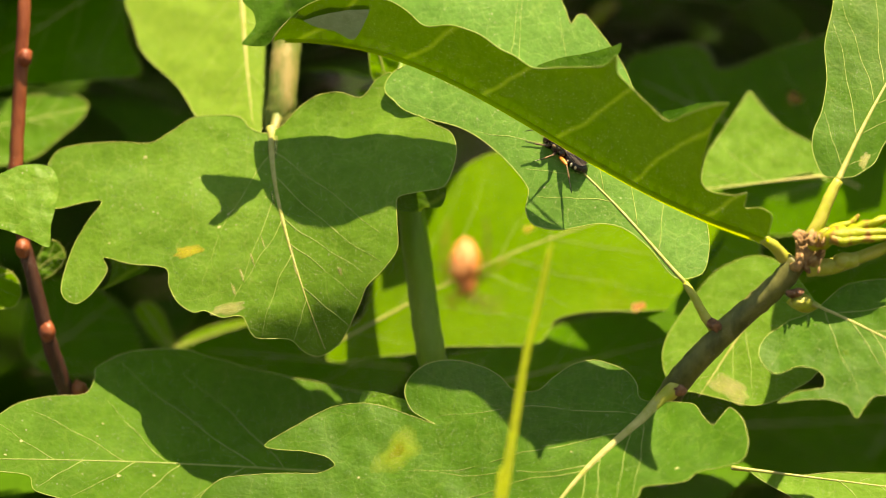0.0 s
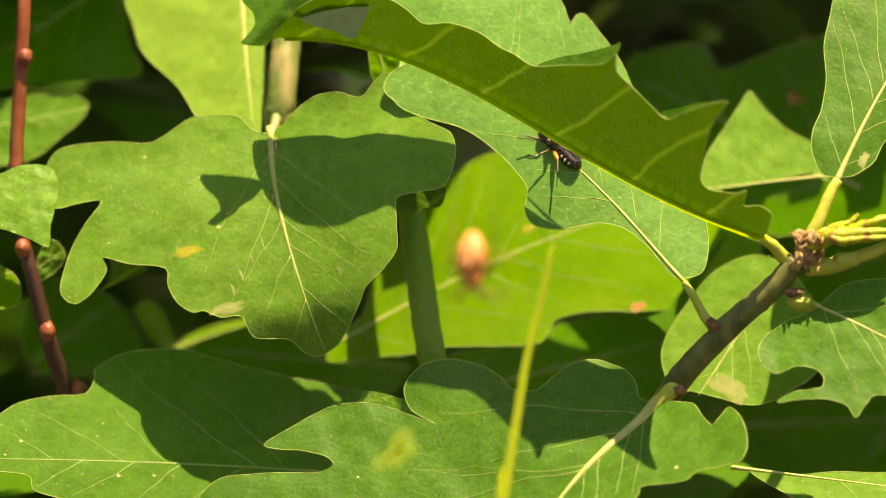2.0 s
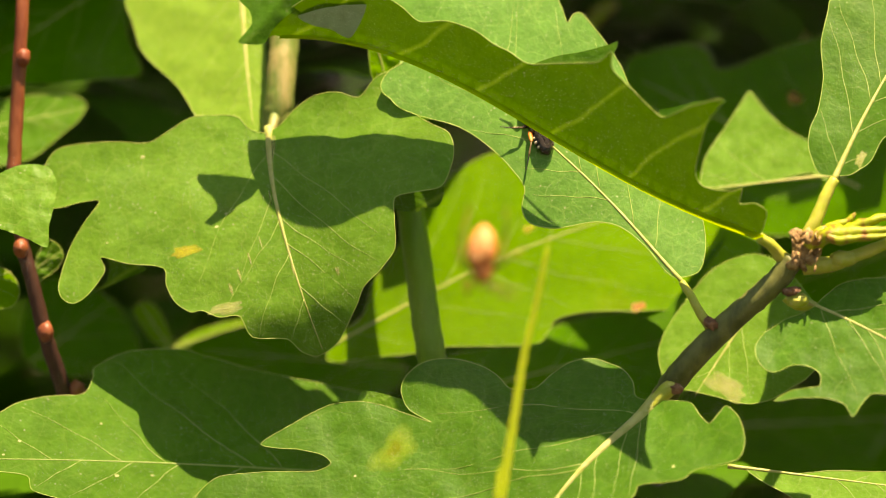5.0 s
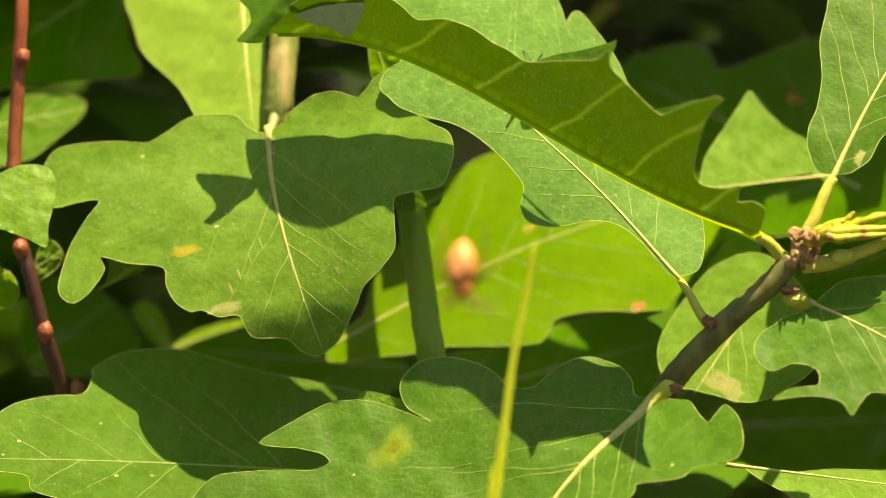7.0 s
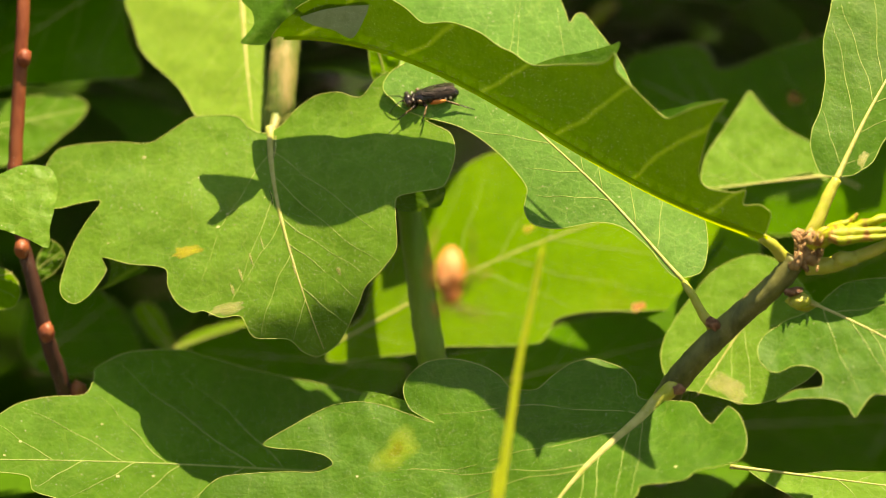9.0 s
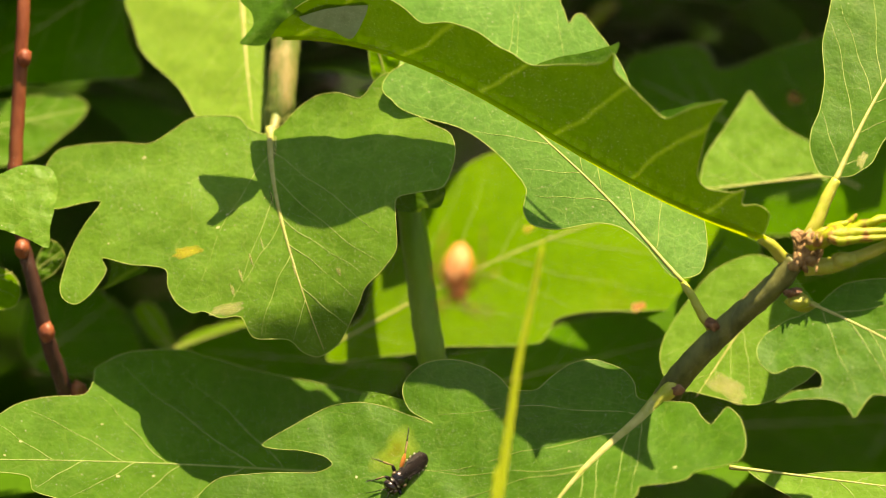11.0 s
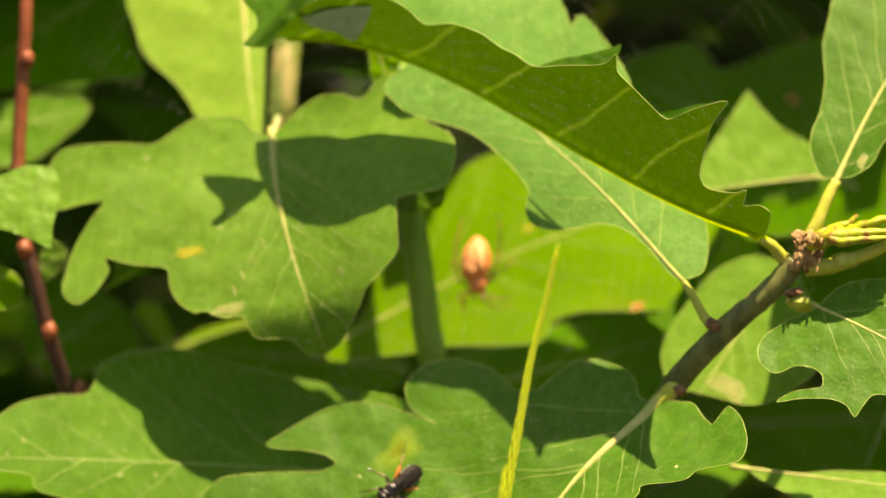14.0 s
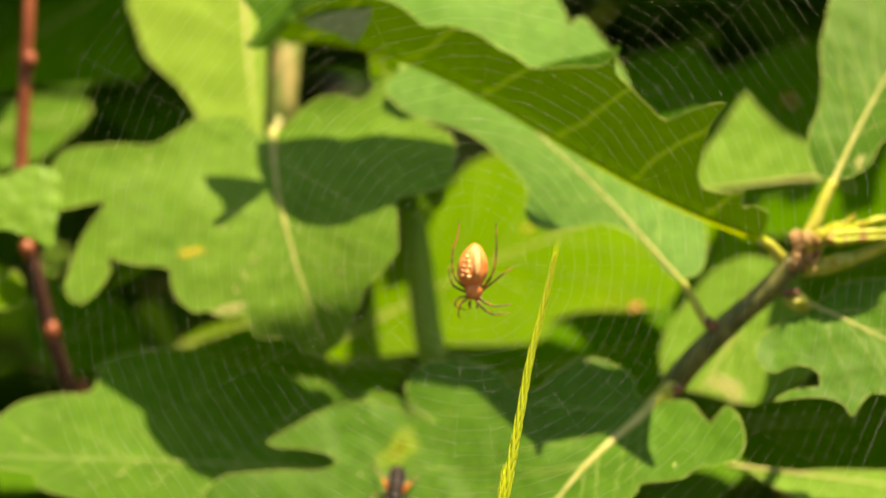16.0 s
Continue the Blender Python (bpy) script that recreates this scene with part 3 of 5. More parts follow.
    'L28': dict(base=(-67.7, 84.0, -25.8), tip=(-75.7, 84.0, -14.1), slope=(0.40, -0.40), fold=1.0, sweep=(0.0, 0.0, 0.0), bow=0.0, curl=0.000, droop=0.0, ripple=0.50,
        material='leaf_bright', veins=2, label='small pale leaf deep in the shade',
        lobes=[(0.046, -0.072), (0.371, -0.201), (0.774, -0.220), (1.027, -0.139), (0.993, 0.127), (0.723, 0.244), (0.317, 0.155), (-0.018, 0.066)]),
    'L29': dict(base=(-67.4, 82.0, -24.7), tip=(-48.9, 80.0, -18.6), slope=(0.40, -0.40), fold=1.0, sweep=(0.0, 0.0, 0.0), bow=0.0, curl=0.000, droop=0.0, ripple=0.50,
        material='leaf_bright', veins=1, label='narrow pale leaf deep in the shade',
        lobes=[(-0.030, 0.047), (0.177, -0.077), (0.496, -0.112), (0.944, -0.069), (0.995, 0.015), (0.691, 0.006), (0.303, 0.017)]),
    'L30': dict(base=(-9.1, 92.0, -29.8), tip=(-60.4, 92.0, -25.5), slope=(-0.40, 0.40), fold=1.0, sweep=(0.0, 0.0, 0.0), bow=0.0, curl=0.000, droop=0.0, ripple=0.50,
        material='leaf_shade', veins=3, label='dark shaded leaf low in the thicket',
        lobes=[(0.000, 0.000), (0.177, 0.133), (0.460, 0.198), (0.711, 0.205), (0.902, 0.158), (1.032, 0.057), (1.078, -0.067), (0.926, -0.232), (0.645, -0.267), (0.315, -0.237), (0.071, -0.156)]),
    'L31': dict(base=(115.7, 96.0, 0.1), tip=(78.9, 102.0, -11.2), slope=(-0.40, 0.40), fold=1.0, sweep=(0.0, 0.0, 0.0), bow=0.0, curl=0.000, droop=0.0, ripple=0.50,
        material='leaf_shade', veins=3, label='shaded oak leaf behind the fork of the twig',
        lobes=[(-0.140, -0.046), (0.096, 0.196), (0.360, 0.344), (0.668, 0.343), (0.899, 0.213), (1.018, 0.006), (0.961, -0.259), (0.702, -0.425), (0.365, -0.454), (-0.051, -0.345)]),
}


class Blade:
    """The bent sheet of one leaf."""

    def __init__(self, d):
        self.d = d
        self.base, tip = Vector(d["base"]), Vector(d["tip"])
        self.a = tip - self.base
        self.length = self.a.length
        self.a.normalize()
        h = math.hypot(self.a.x, self.a.z)
        self.p = Vector((self.a.z / h, 0, -self.a.x / h))
        away = Vector((0, 1, 0))
        self.right = (self.p + d["slope"][1] * away).normalized()
        self.left = (-self.p * d["fold"] + d["slope"][0] * away).normalized()
        self.n = (self.right - (self.left if d["fold"] > 0 else -self.right)).cross(self.a).normalized()
        if self.n.y > 0:
            self.n = -self.n
        self.seed = Vector((self.base.x * 0.13, self.base.z * 0.17, 3.1))

    def drift(self, u):
        """The midrib's sideways sweep, known at a quarter, half and three quarters of its length."""
        knots, total = (0, 0.25, 0.5, 0.75, 1), 0.0
        for i in (1, 2, 3):
            share = self.d["sweep"][i - 1]
            for j in range(5):
                if j != i:
                    share *= (u - knots[j]) / (knots[i] - knots[j])
            total += share
        return total

    def __call__(self, u, v, lift=0.0):
        d, n = self.d, self.n
        c = min(max(u, 0), 1)
        w = 4 * c * (1 - c)
        x = abs(v) * self.length
        out = self.a * (u * self.length) + self.p * self.drift(c) + n * (d["bow"] * w)
        out += (self.right if v > 0 else self.left) * x
        out -= n * (d["curl"] * x * x + d["droop"] * max(u - 0.72, 0) ** 2 * 12)
        rough = noise.noise(Vector((u * 5, v * 5, 0)) + self.seed) + 0.5 * noise.noise(Vector((u * 13, v * 13, 1)) + self.seed)
        out += n * (d["ripple"] * rough * min(1, abs(v) * 12) + lift)
        shift, across, up, belly = d.get("lean", (0, 0, 0, 0))
        out.y += shift + across * out.x + up * out.z + belly * w
        return out


def inside(q, loop):
    hit, j = False, len(loop) - 1
    for i in range(len(loop)):
        a, b = loop[i], loop[j]
        if (a.y > q[1]) != (b.y > q[1]) and q[0] < (b.x - a.x) * (q[1] - a.y) / (b.y - a.y) + a.x:
            hit = not hit
        j = i
    return hit


def sheet(loop, step):
    """Triangles inside a closed outline, with a row of points on the midrib."""
    from mathutils import geometry
    pts = [Vector((p.x, p.y)) for p in loop]
    edges = [(i, (i + 1) % len(pts)) for i in range(len(pts))]
    lo_u, hi_u = min(p.x for p in pts), max(p.x for p in pts)
    lo_v, hi_v = min(p.y for p in pts), max(p.y for p in pts)
    rows = range(math.floor(lo_v / step), math.ceil(hi_v / step) + 1)
    for r in rows:
        for k in range(int((hi_u - lo_u) / step) + 1):
            q = (lo_u + (k + 0.5 * (r % 2)) * step, r * step)
            if inside(q, loop):
                pts.append(Vector(q))
    v, _, f, _, _, _ = geometry.delaunay_2d_cdt(pts, edges, [], 1, 1e-5)
    return v, f


def reach(loop, start, way):
    """How far one can go from start before leaving the outline."""
    s = 0.0
    while s < 1.2 and inside((start[0] + way[0] * s, start[1] + way[1] * s), loop):
        s += 0.012
    return s


def oak_leaf(key, plant, rib=0.75):
    d = LEAVES[key]
    blade = Blade(d)
    loop = loop_spline([(u, v, 0) for u, v in d["lobes"]], 5)
    v, f = sheet(loop, 0.035)
    leaf = part("leaf", ([blade(p.x, p.y) for p in v], [tuple(q) for q in f]), d["material"], plant, d["label"], blade.base)
    if not d["veins"]:
        return leaf
    edge = [blade(p.x, p.y) for p in loop]
    part("margin", tube(edge, [0.11 if key in "FM" else 0.09] * len(edge), 5, True), "margin", leaf)
    # midrib and side veins
    top = max((p.x for p in loop if abs(p.y) < 0.12), default=1.0)
    top = min(top, 1.0)
    line = [blade(-0.01 + (top - 0.01) * i / 24, 0.0001, 0.05 if key == "F" else -0.36 * rib * (1 - i / 30)) for i in range(25)]
    if key == "F":
        # the fold: a translucent rib that runs on below the blade
        strip = [p + blade.right * (1.3 - 2.9 * (1 - 0.35 * i / 24) * k / 3) + blade.n * (0.45 - 0.1 * k) for i, p in enumerate(line) for k in range(4)]
        part("midrib", (strip, [(4 * i + k, 4 * i + k + 1, 4 * i + k + 5, 4 * i + k + 4) for i in range(24) for k in range(3)]), "rim", leaf, "yellowish translucent midrib")
        return leaf
    part("midrib", tube(line, taper(rib, 0.12, 25, 1.0 if rib > 1.5 else 0.6), 7), "vein" if "top" in d["material"] and rib < 0.5 else "midrib", leaf)
    count = d["veins"]
    for side in (1, -1):
        for i in range(count):
            u0 = (0.08 + 0.78 * (i + (0.25 if side > 0 else 0.0) + 0.5 * noise.noise(Vector((i * 2.1, side * 1.7 + blade.base.z, 0.3)))) / count) * top
            if not inside((u0, side * 0.004), loop):
                continue
            lean = (0.75 - 0.2 * i / count) * (1 + 0.22 * noise.noise(Vector((i * 1.7 + blade.base.x, side * 3.3, 0.5))))
            way = (math.cos(lean), math.sin(lean) * side)
            far = reach(loop, (u0, side * 0.004), way) * 0.93
            if far < 0.08:
                continue
            pts = []
            for k in range(15):
                s = k / 14
                bendy = (0.05 * math.sin(3.1 * s + i * 2.3) + 0.012 * math.sin(14 * s + i)) * far
                pts.append(blade(u0 + way[0] * far * s - bendy, side * 0.0005 + way[1] * far * s, 0.0))
            part("vein", tube(pts, taper(0.11, 0.035, 15), 5), "vein", leaf)
    return leaf


def leaf_patch(name, leaf, key, u, v, long, wide, material, label="", seed=0):
    """A thin stain of uneven outline that lies on a leaf; long and wide in mm."""
    blade = Blade(LEAVES[key])
    rim = []
    for i in range(28):
        a = 2 * math.pi * i / 28
        r = 1 + 0.55 * noise.noise(Vector((math.cos(a) * 1.6, math.sin(a) * 1.6, seed)))
        rim.append(Vector((u + long / blade.length * r * math.cos(a), v + wide / blade.length * r * math.sin(a), 0)))
    rings = 1 if "fleck" in name else 5
    for k in range(rings):
        mid = Vector((u, v, 0))
        q, f = sheet([mid + (p - mid) * (1 - 0.18 * k) for p in rim], 0.02)
        part(name, ([blade(p.x, p.y, 0.05 + 0.012 * k) for p in q], [tuple(x) for x in f]), material, leaf, label)


def stem_part(name, points, r0, r1, material, plant, label="", n=8, sides=12, knobbly=0.15):
    pts = spline(points, n)
    return part(name, tube(pts, taper(r0, r1, len(pts)), sides, False, knobbly), material, plant, label)


def root(x, y):
    """The place on the ground below (x, y), in the thicket's frame."""
    return FRAME.inverted() @ Vector((x * MM, y * MM, -0.005)) / MM


# ---- ground ----
floor_me = bpy.data.meshes.new("ground")
bm = bmesh.new()
bmesh.ops.create_grid(bm, x_segments=60, y_segments=60, size=1.5)
for q in bm.verts:
    q.co.z = 0.012 * noise.noise(q.co * 6) + 0.006 * noise.noise(q.co * 25) - 0.01
outer = [e for e in bm.edges if e.is_boundary]
grown = bmesh.ops.extrude_edge_only(bm, edges=outer)["geom"]
for q in grown:
    if isinstance(q, bmesh.types.BMVert):
        q.co = Vector((q.co.x * 150, q.co.y * 150, -0.01))
bm.to_mesh(floor_me)
bm.free()
floor_me.materials.append(MATERIAL["soil"])
ground = tagged(new("ground", floor_me), "dark brown forest soil under the thicket", "ground", kind="structure")

# ---- the oak twig ----
twig = thing("oak_twig", "forked oak twig with brown buds and lobed green leaves", "oak twig")
stem_part("stem", [root(60, 90), (55.9, 40.0, -93.1), (53.1, 44.0, -50.7), (55.4, 9.0, -38.6), (59.8, 1.0, -31.4), (71.0, -3.0, -19.5), (82.9, -5.0, -9.0), (88.0, -6.0, -2.9)], 3.6, 2.9, "bark", twig)
part("knot", joined(blob((58.8, -0.5, -35.1), (1.9, 1.8, 1.5), None, 0.6)), "scar", twig, "round brown leaf scar")
for key in ("M", "F", "L2", "L5", "L6", "L7", "L17", "L18", "L23", "L24", "L25"):
    made = oak_leaf(key, twig, {"L2": 1.9, "L7": 0.95, "M": 0.6, "F": 1.1}.get(key, 0.65))
    if key == "F":
        folded = made
    if key == "L2":
        leaf_patch("blotch", made, key, 0.282, 0.015, 2.6, 0.5, "scorch", "dry straw-coloured streak", 5)
        leaf_patch("blotch", made, key, 1.132, 0.806, 7.5, 4.6, "yellow_blotch", "faint yellow blotch", 11)
        for place, size in (((1.377, 0.856), 0.75), ((0.204, -0.364), 1.0), ((0.708, 0.578), 0.5), ((0.517, 0.124), 0.5), ((0.878, 0.267), 0.5)):
            leaf_patch("fleck", made, key, *place, size * 0.5, size * 0.33, "fleck", "", size)
    if key == "L5":
        leaf_patch("blotch", made, key, 0.470, -0.143, 3.0, 6.0, "scorch", "dry yellowish end", 13)
    if key == "L6":
        leaf_patch("fleck", made, key, 0.393, 0.228, 0.8, 0.6, "yellow_blotch", "", 2)
    if key == "L7":
        leaf_patch("blotch", made, key, 0.157, 0.076, 2.2, 1.3, "scorch", "dry straw-coloured edge", 7)
stem_part("petiole", [(67.0, -3.0, -19.8), (64.6, -3.0, -16.0), (62.3, -2.0, -11.8), (60.2, -0.5, -8.6)], 1.3, 0.9, "petiole", twig)
stem_part("petiole", [(87.5, -6.0, -4.1), (84.9, -6.0, -2.4), (82.4, -8.0, 0.4), (79.3, -10.0, 2.5)], 2.0, 1.2, "petiole", twig)
stem_part("petiole", [(90.8, -6.0, 1.5), (93.4, -6.0, 6.9), (95.9, -5.0, 12.8), (98.1, -4.0, 17.0)], 1.9, 1.3, "petiole", twig)
stem_part("petiole", [(86.4, -5.0, -11.8), (88.9, -5.0, -13.9), (93.4, -3.0, -15.0), (100.4, -3.0, -18.4)], 2.1, 1.0, "petiole", twig)
stem_part("petiole", [(59.0, 1.0, -33.5), (56.0, 0.4, -36.0), (53.5, 0.2, -38.3), (50.5, -0.8, -41.3)], 2.2, 1.6, "petiole", twig)
stem_part("petiole", [(90.5, -6.0, -4.3), (96.1, -7.0, -4.3), (101.7, -8.0, -2.7), (114.3, -10.0, 2.2)], 2.6, 1.3, "petiole", twig)
rng = random.Random(2)
bud = part("bud", blob((90.8, -7.0, -1.0), (3.2, 2.4, 4.0), None, 0.5, 9, 12), "bud_brown", twig, "cluster of dry brown bud scales")
for shape in [blob(Vector((90.8, -8.0, -1.0)) + Vector((rng.uniform(-3.2, 3.2), rng.uniform(-2.5, 2), rng.uniform(-4, 4.5))), (rng.uniform(0.9, 1.8), rng.uniform(0.8, 1.5), rng.uniform(1.4, 2.6)),
                          Euler((rng.uniform(-1, 1), rng.uniform(-1, 1), 0)).to_matrix(), 0.5, 5, 7, i) for i in range(26)]:
    part("bud_scale", shape, "bud_brown", bud)
for i in range(14):
    a = Vector((90.8, -9.0, -1.0)) + Vector((rng.uniform(-3.5, 3.5), rng.uniform(-3.5, -1), rng.uniform(-4.5, 4.5)))
    b = a + Vector((rng.uniform(-1.2, 1.2), rng.uniform(-1.6, 0), rng.uniform(-1.5, 2.2)))
    part("bud_scale", joined(blob((a + b) / 2, (0.35, 0.4, 1.3), Euler((rng.uniform(-1, 1), rng.uniform(-1, 1), 0)).to_matrix(), 0.3, 4, 6, i)), "bud_brown", bud)
for line, r in ((((93.0, -9.0, 1.3), (97.5, -11.0, 3.2), (103.1, -12.0, 3.8), (112.9, -12.0, 4.6)), 1.9), (((93.6, -7.0, 2.2), (97.5, -8.0, 5.0), (101.0, -8.0, 6.3), (103.3, -8.0, 8.5)), 1.2),
                (((100.3, -10.0, 4.1), (105.2, -11.0, 6.0), (110.1, -11.0, 7.4), (114.3, -11.0, 8.0)), 1.3), (((91.9, -9.0, 0.1), (93.0, -10.0, 2.2), (95.0, -10.0, 4.1), (96.1, -10.0, 5.2)), 1.7),
                (((96.1, -12.0, 2.2), (100.2, -13.0, 1.8), (105.8, -13.0, 2.4), (112.8, -13.0, 2.9)), 1.2)):
    pts = spline(line, 6)
    part("young_bud", tube(pts, [r * (1 - 0.75 * (i / (len(pts) - 1)) ** 3) for i in range(len(pts))], 9, False, 0.5), "bud_green", twig, "yellow-green young bud with brown tips")
part("knot", blob((67.3, -6.0, -18.9), (1.6, 1.3, 1.4), None, 0.9, 7, 10, 3), "scar", twig, "small brown leaf scar")
part("knot", blob((87.3, -8.0, -10.8), (2.2, 1.2, 1.0), None, 0.9, 7, 10, 5), "scar", twig, "small brown leaf scar")
part("knot", blob((89.1, -7.0, -13.3), (2.9, 2.0, 1.9), None, 0.3, 7, 10, 6), "petiole", twig, "swollen pale petiole base")
part("knot", blob((100.3, -9.0, -2.9), (3.4, 2.2, 2.1), None, 0.3, 7, 10, 7), "petiole", twig, "swollen pale petiole base")


# ---- plant with the broad leaf ----
shoot = thing("oak_seedling", "oak seedling with a brown-green stalk and a broad sunlit leaf", "oak seedling")
stem_part("stem", [root(-50, 150), (-26.4, 142.0, -65.8), (-32.0, 124.0, -28.4), (-37.4, 64.0, 3.0), (-40.9, 42.0, 19.9), (-40.9, 38.0, 30.4), (-40.0, 38.0, 39.6), (-38.9, 42.0, 53.7), (-38.0, 50.0, 73.6)], 4.0, 3.7, "stalk", shoot)
stem_part("petiole", [(-40.6, 40.0, 36.8), (-41.5, 34.0, 32.2), (-42.6, 30.0, 27.6), (-42.2, 27.5, 21.2)], 1.5, 1.0, "stalk", shoot)
broad = oak_leaf("L1", shoot, 1.25)
leaf_patch("blotch", broad, "L1", 0.434, 0.410, 1.6, 3.4, "mustard", "mustard yellow blotch", 3)
leaf_patch("blotch", broad, "L1", 0.709, 0.315, 1.5, 5.0, "scorch", "dry straw-coloured edge", 4)
leaf_patch("blotch", broad, "L1", 0.667, -0.170, 1.4, 0.5, "scorch", "dry streak", 8)
leaf_patch("blotch", broad, "L1", 0.084, -0.005, 4.6, 1.2, "scorch", "dry streak along the midrib", 6)
for u, v, long, wide in ((0.30, 0.02, 2.6, 0.25), (0.40, 0.005, 2.4, 0.3), (0.52, -0.005, 3.0, 0.28), (0.62, 0.005, 2.6, 0.22), (0.47, 0.10, 2.2, 0.2), (0.53, 0.16, 2.6, 0.25), (0.59, 0.22, 2.6, 0.3), (0.64, 0.27, 2.4, 0.4)):
    leaf_patch("dry_streak", broad, "L1", u, v, long * 0.8, wide, "scorch", "dry flaky streak", u * 9)
for place, size in (((0.366, 0.257), 1.0), ((0.321, 0.209), 0.8), ((-0.012, 0.529), 1.2), ((0.289, 0.046), 0.4), ((0.317, 0.711), 0.6), ((0.692, -0.017), 0.4), ((0.768, -0.183), 0.4), ((0.645, -0.080), 0.35), ((0.362, 0.351), 0.5)):
    leaf_patch("fleck", broad, "L1", *place, size * 0.33, size * 0.5, "fleck", "", size)
oak_leaf("L26", shoot)
oak_leaf("L27", shoot)

# ---- red-stemmed shrub ----
shrub = thing("red_stemmed_shrub", "shrub with reddish stems and rounded leaves", "shrub")
stem_part("stem", [root(-100, 60), (-89.6, 46.0, -64.9), (-94.0, 38.0, -36.6), (-98.6, 33.0, -22.4), (-102.4, 31.0, -6.9), (-104.6, 31.0, 1.6), (-106.6, 30.0, 12.8), (-106.4, 32.0, 22.0)], 2.3, 1.5, "shaded_stem", shrub, "lower stem with its shade put into a dark colour")
stem_part("stem", [(-106.9, 32.0, 15.7), (-106.6, 32.0, 22.0), (-105.8, 32.0, 36.8), (-104.9, 32.0, 53.7), (-104.1, 34.0, 70.7), (-103.6, 36.0, 79.2)], 1.9, 1.6, "red_stem", shrub)
for at in ((-98.7, 31.0, -20.7), (-104.4, 31.0, 47.7), (-104.9, 29.0, 0.1), (-90.9, 37.0, -35.2)):
    part("node", blob(at, (2.0, 2.2, 2.6), None, 0.25, 6, 10, at[0]), "red_stem", shrub)
for key in ("L3", "L9", "L10", "L11", "L12", "L13", "L21", "L28", "L29", "L30"):
    made = oak_leaf(key, shrub, 0.32)
    if key == "L3":
        for place, size in (((0.590, -0.042), 1.1), ((0.496, -0.038), 0.8), ((0.639, 0.111), 0.7), ((0.611, 0.095), 0.6), ((0.628, 0.078), 0.7), ((0.594, 0.121), 0.6), ((0.652, 0.074), 0.5), ((0.854, 0.054), 0.9), ((0.895, 0.013), 0.7)):
            leaf_patch("fleck", made, key, *place, size * 0.5, size * 0.33, "fleck", "", size)

# ---- saplings behind ----
sapling = thing("oak_sapling", "oak sapling with bright and shaded leaves behind the twig", "oak sapling")
stem_part("stem", [root(10, 110), (0.8, 46.0, -45.0), (-2.7, 38.0, -28.0), (-5.5, 38.0, -8.3), (-7.9, 39.0, 8.6), (-9.7, 44.0, 26.9), (-11.9, 56.0, 48.2), (-13.3, 72.0, 76.7)], 3.9, 3.2, "green_stalk", sapling)
for key in ("L4", "L8", "L14", "L15", "L16", "L19", "L20", "L22", "L31"):
    made = oak_leaf(key, sapling, {"L8": 1.3}.get(key, 0.6))
    if key == "L4":
        leaf_patch("blotch", made, key, 0.748, 0.245, 2.4, 1.2, "rust", "rusty orange spot", 8)
        leaf_patch("blotch", made, key, 0.581, -0.045, 1.6, 1.2, "mustard", "mustard yellow spot", 9)
    if key == "L15":
        leaf_patch("blotch", made, key, 0.389, 0.221, 2.4, 1.6, "rust", "brown rusty spot", 3)

# pale stalks that lean through the gap behind
for line in ([(30, 140, -400), (20, 138, 20), (38, 136, 58), (58, 132, 72)], [(120, 150, -400), (84, 148, 30), (92, 146, 58), (100, 142, 76)]):
    stray = thing("dry_stalk", "blurred yellowish stalk deep in the thicket", "stalk", "stalks in the gap")
    stem_part("stem", [root(line[0][0], line[0][1])] + line[1:], 2.2, 1.8, "petiole", stray)


# ---- thicket behind, and unseen leaves added above to shade it ----
def rough_leaf(rng, size):
    """A plain lobed leaf for the mass of leaves: outline fan round its midrib."""
    n, pts = 26, []
    for side in (1, -1):
        for i in range(n):
            u = i / (n - 1)
            w = (0.33 * math.sin(math.pi * min(1, u * 0.9 + 0.06)) ** 0.8) * (0.78 + 0.22 * math.cos(u * 22 + side))
            pts.append((u if side > 0 else 1 - u, side * w if side > 0 else -0.33 * math.sin(math.pi * min(1, (1 - u) * 0.9 + 0.06)) ** 0.8 * (0.78 + 0.22 * math.cos((1 - u) * 22 + 2))))
    verts, faces = [], []
    for u, w in pts:
        verts.append(Vector((w * size, u * size, abs(w) * size * 0.25 - 0.3 * size * u * u)))
    for i in range(n - 1):
        faces.append((i, i + 1, 2 * n - 2 - i, 2 * n - 1 - i))
    return verts, faces


rng = random.Random(4)
heap = []
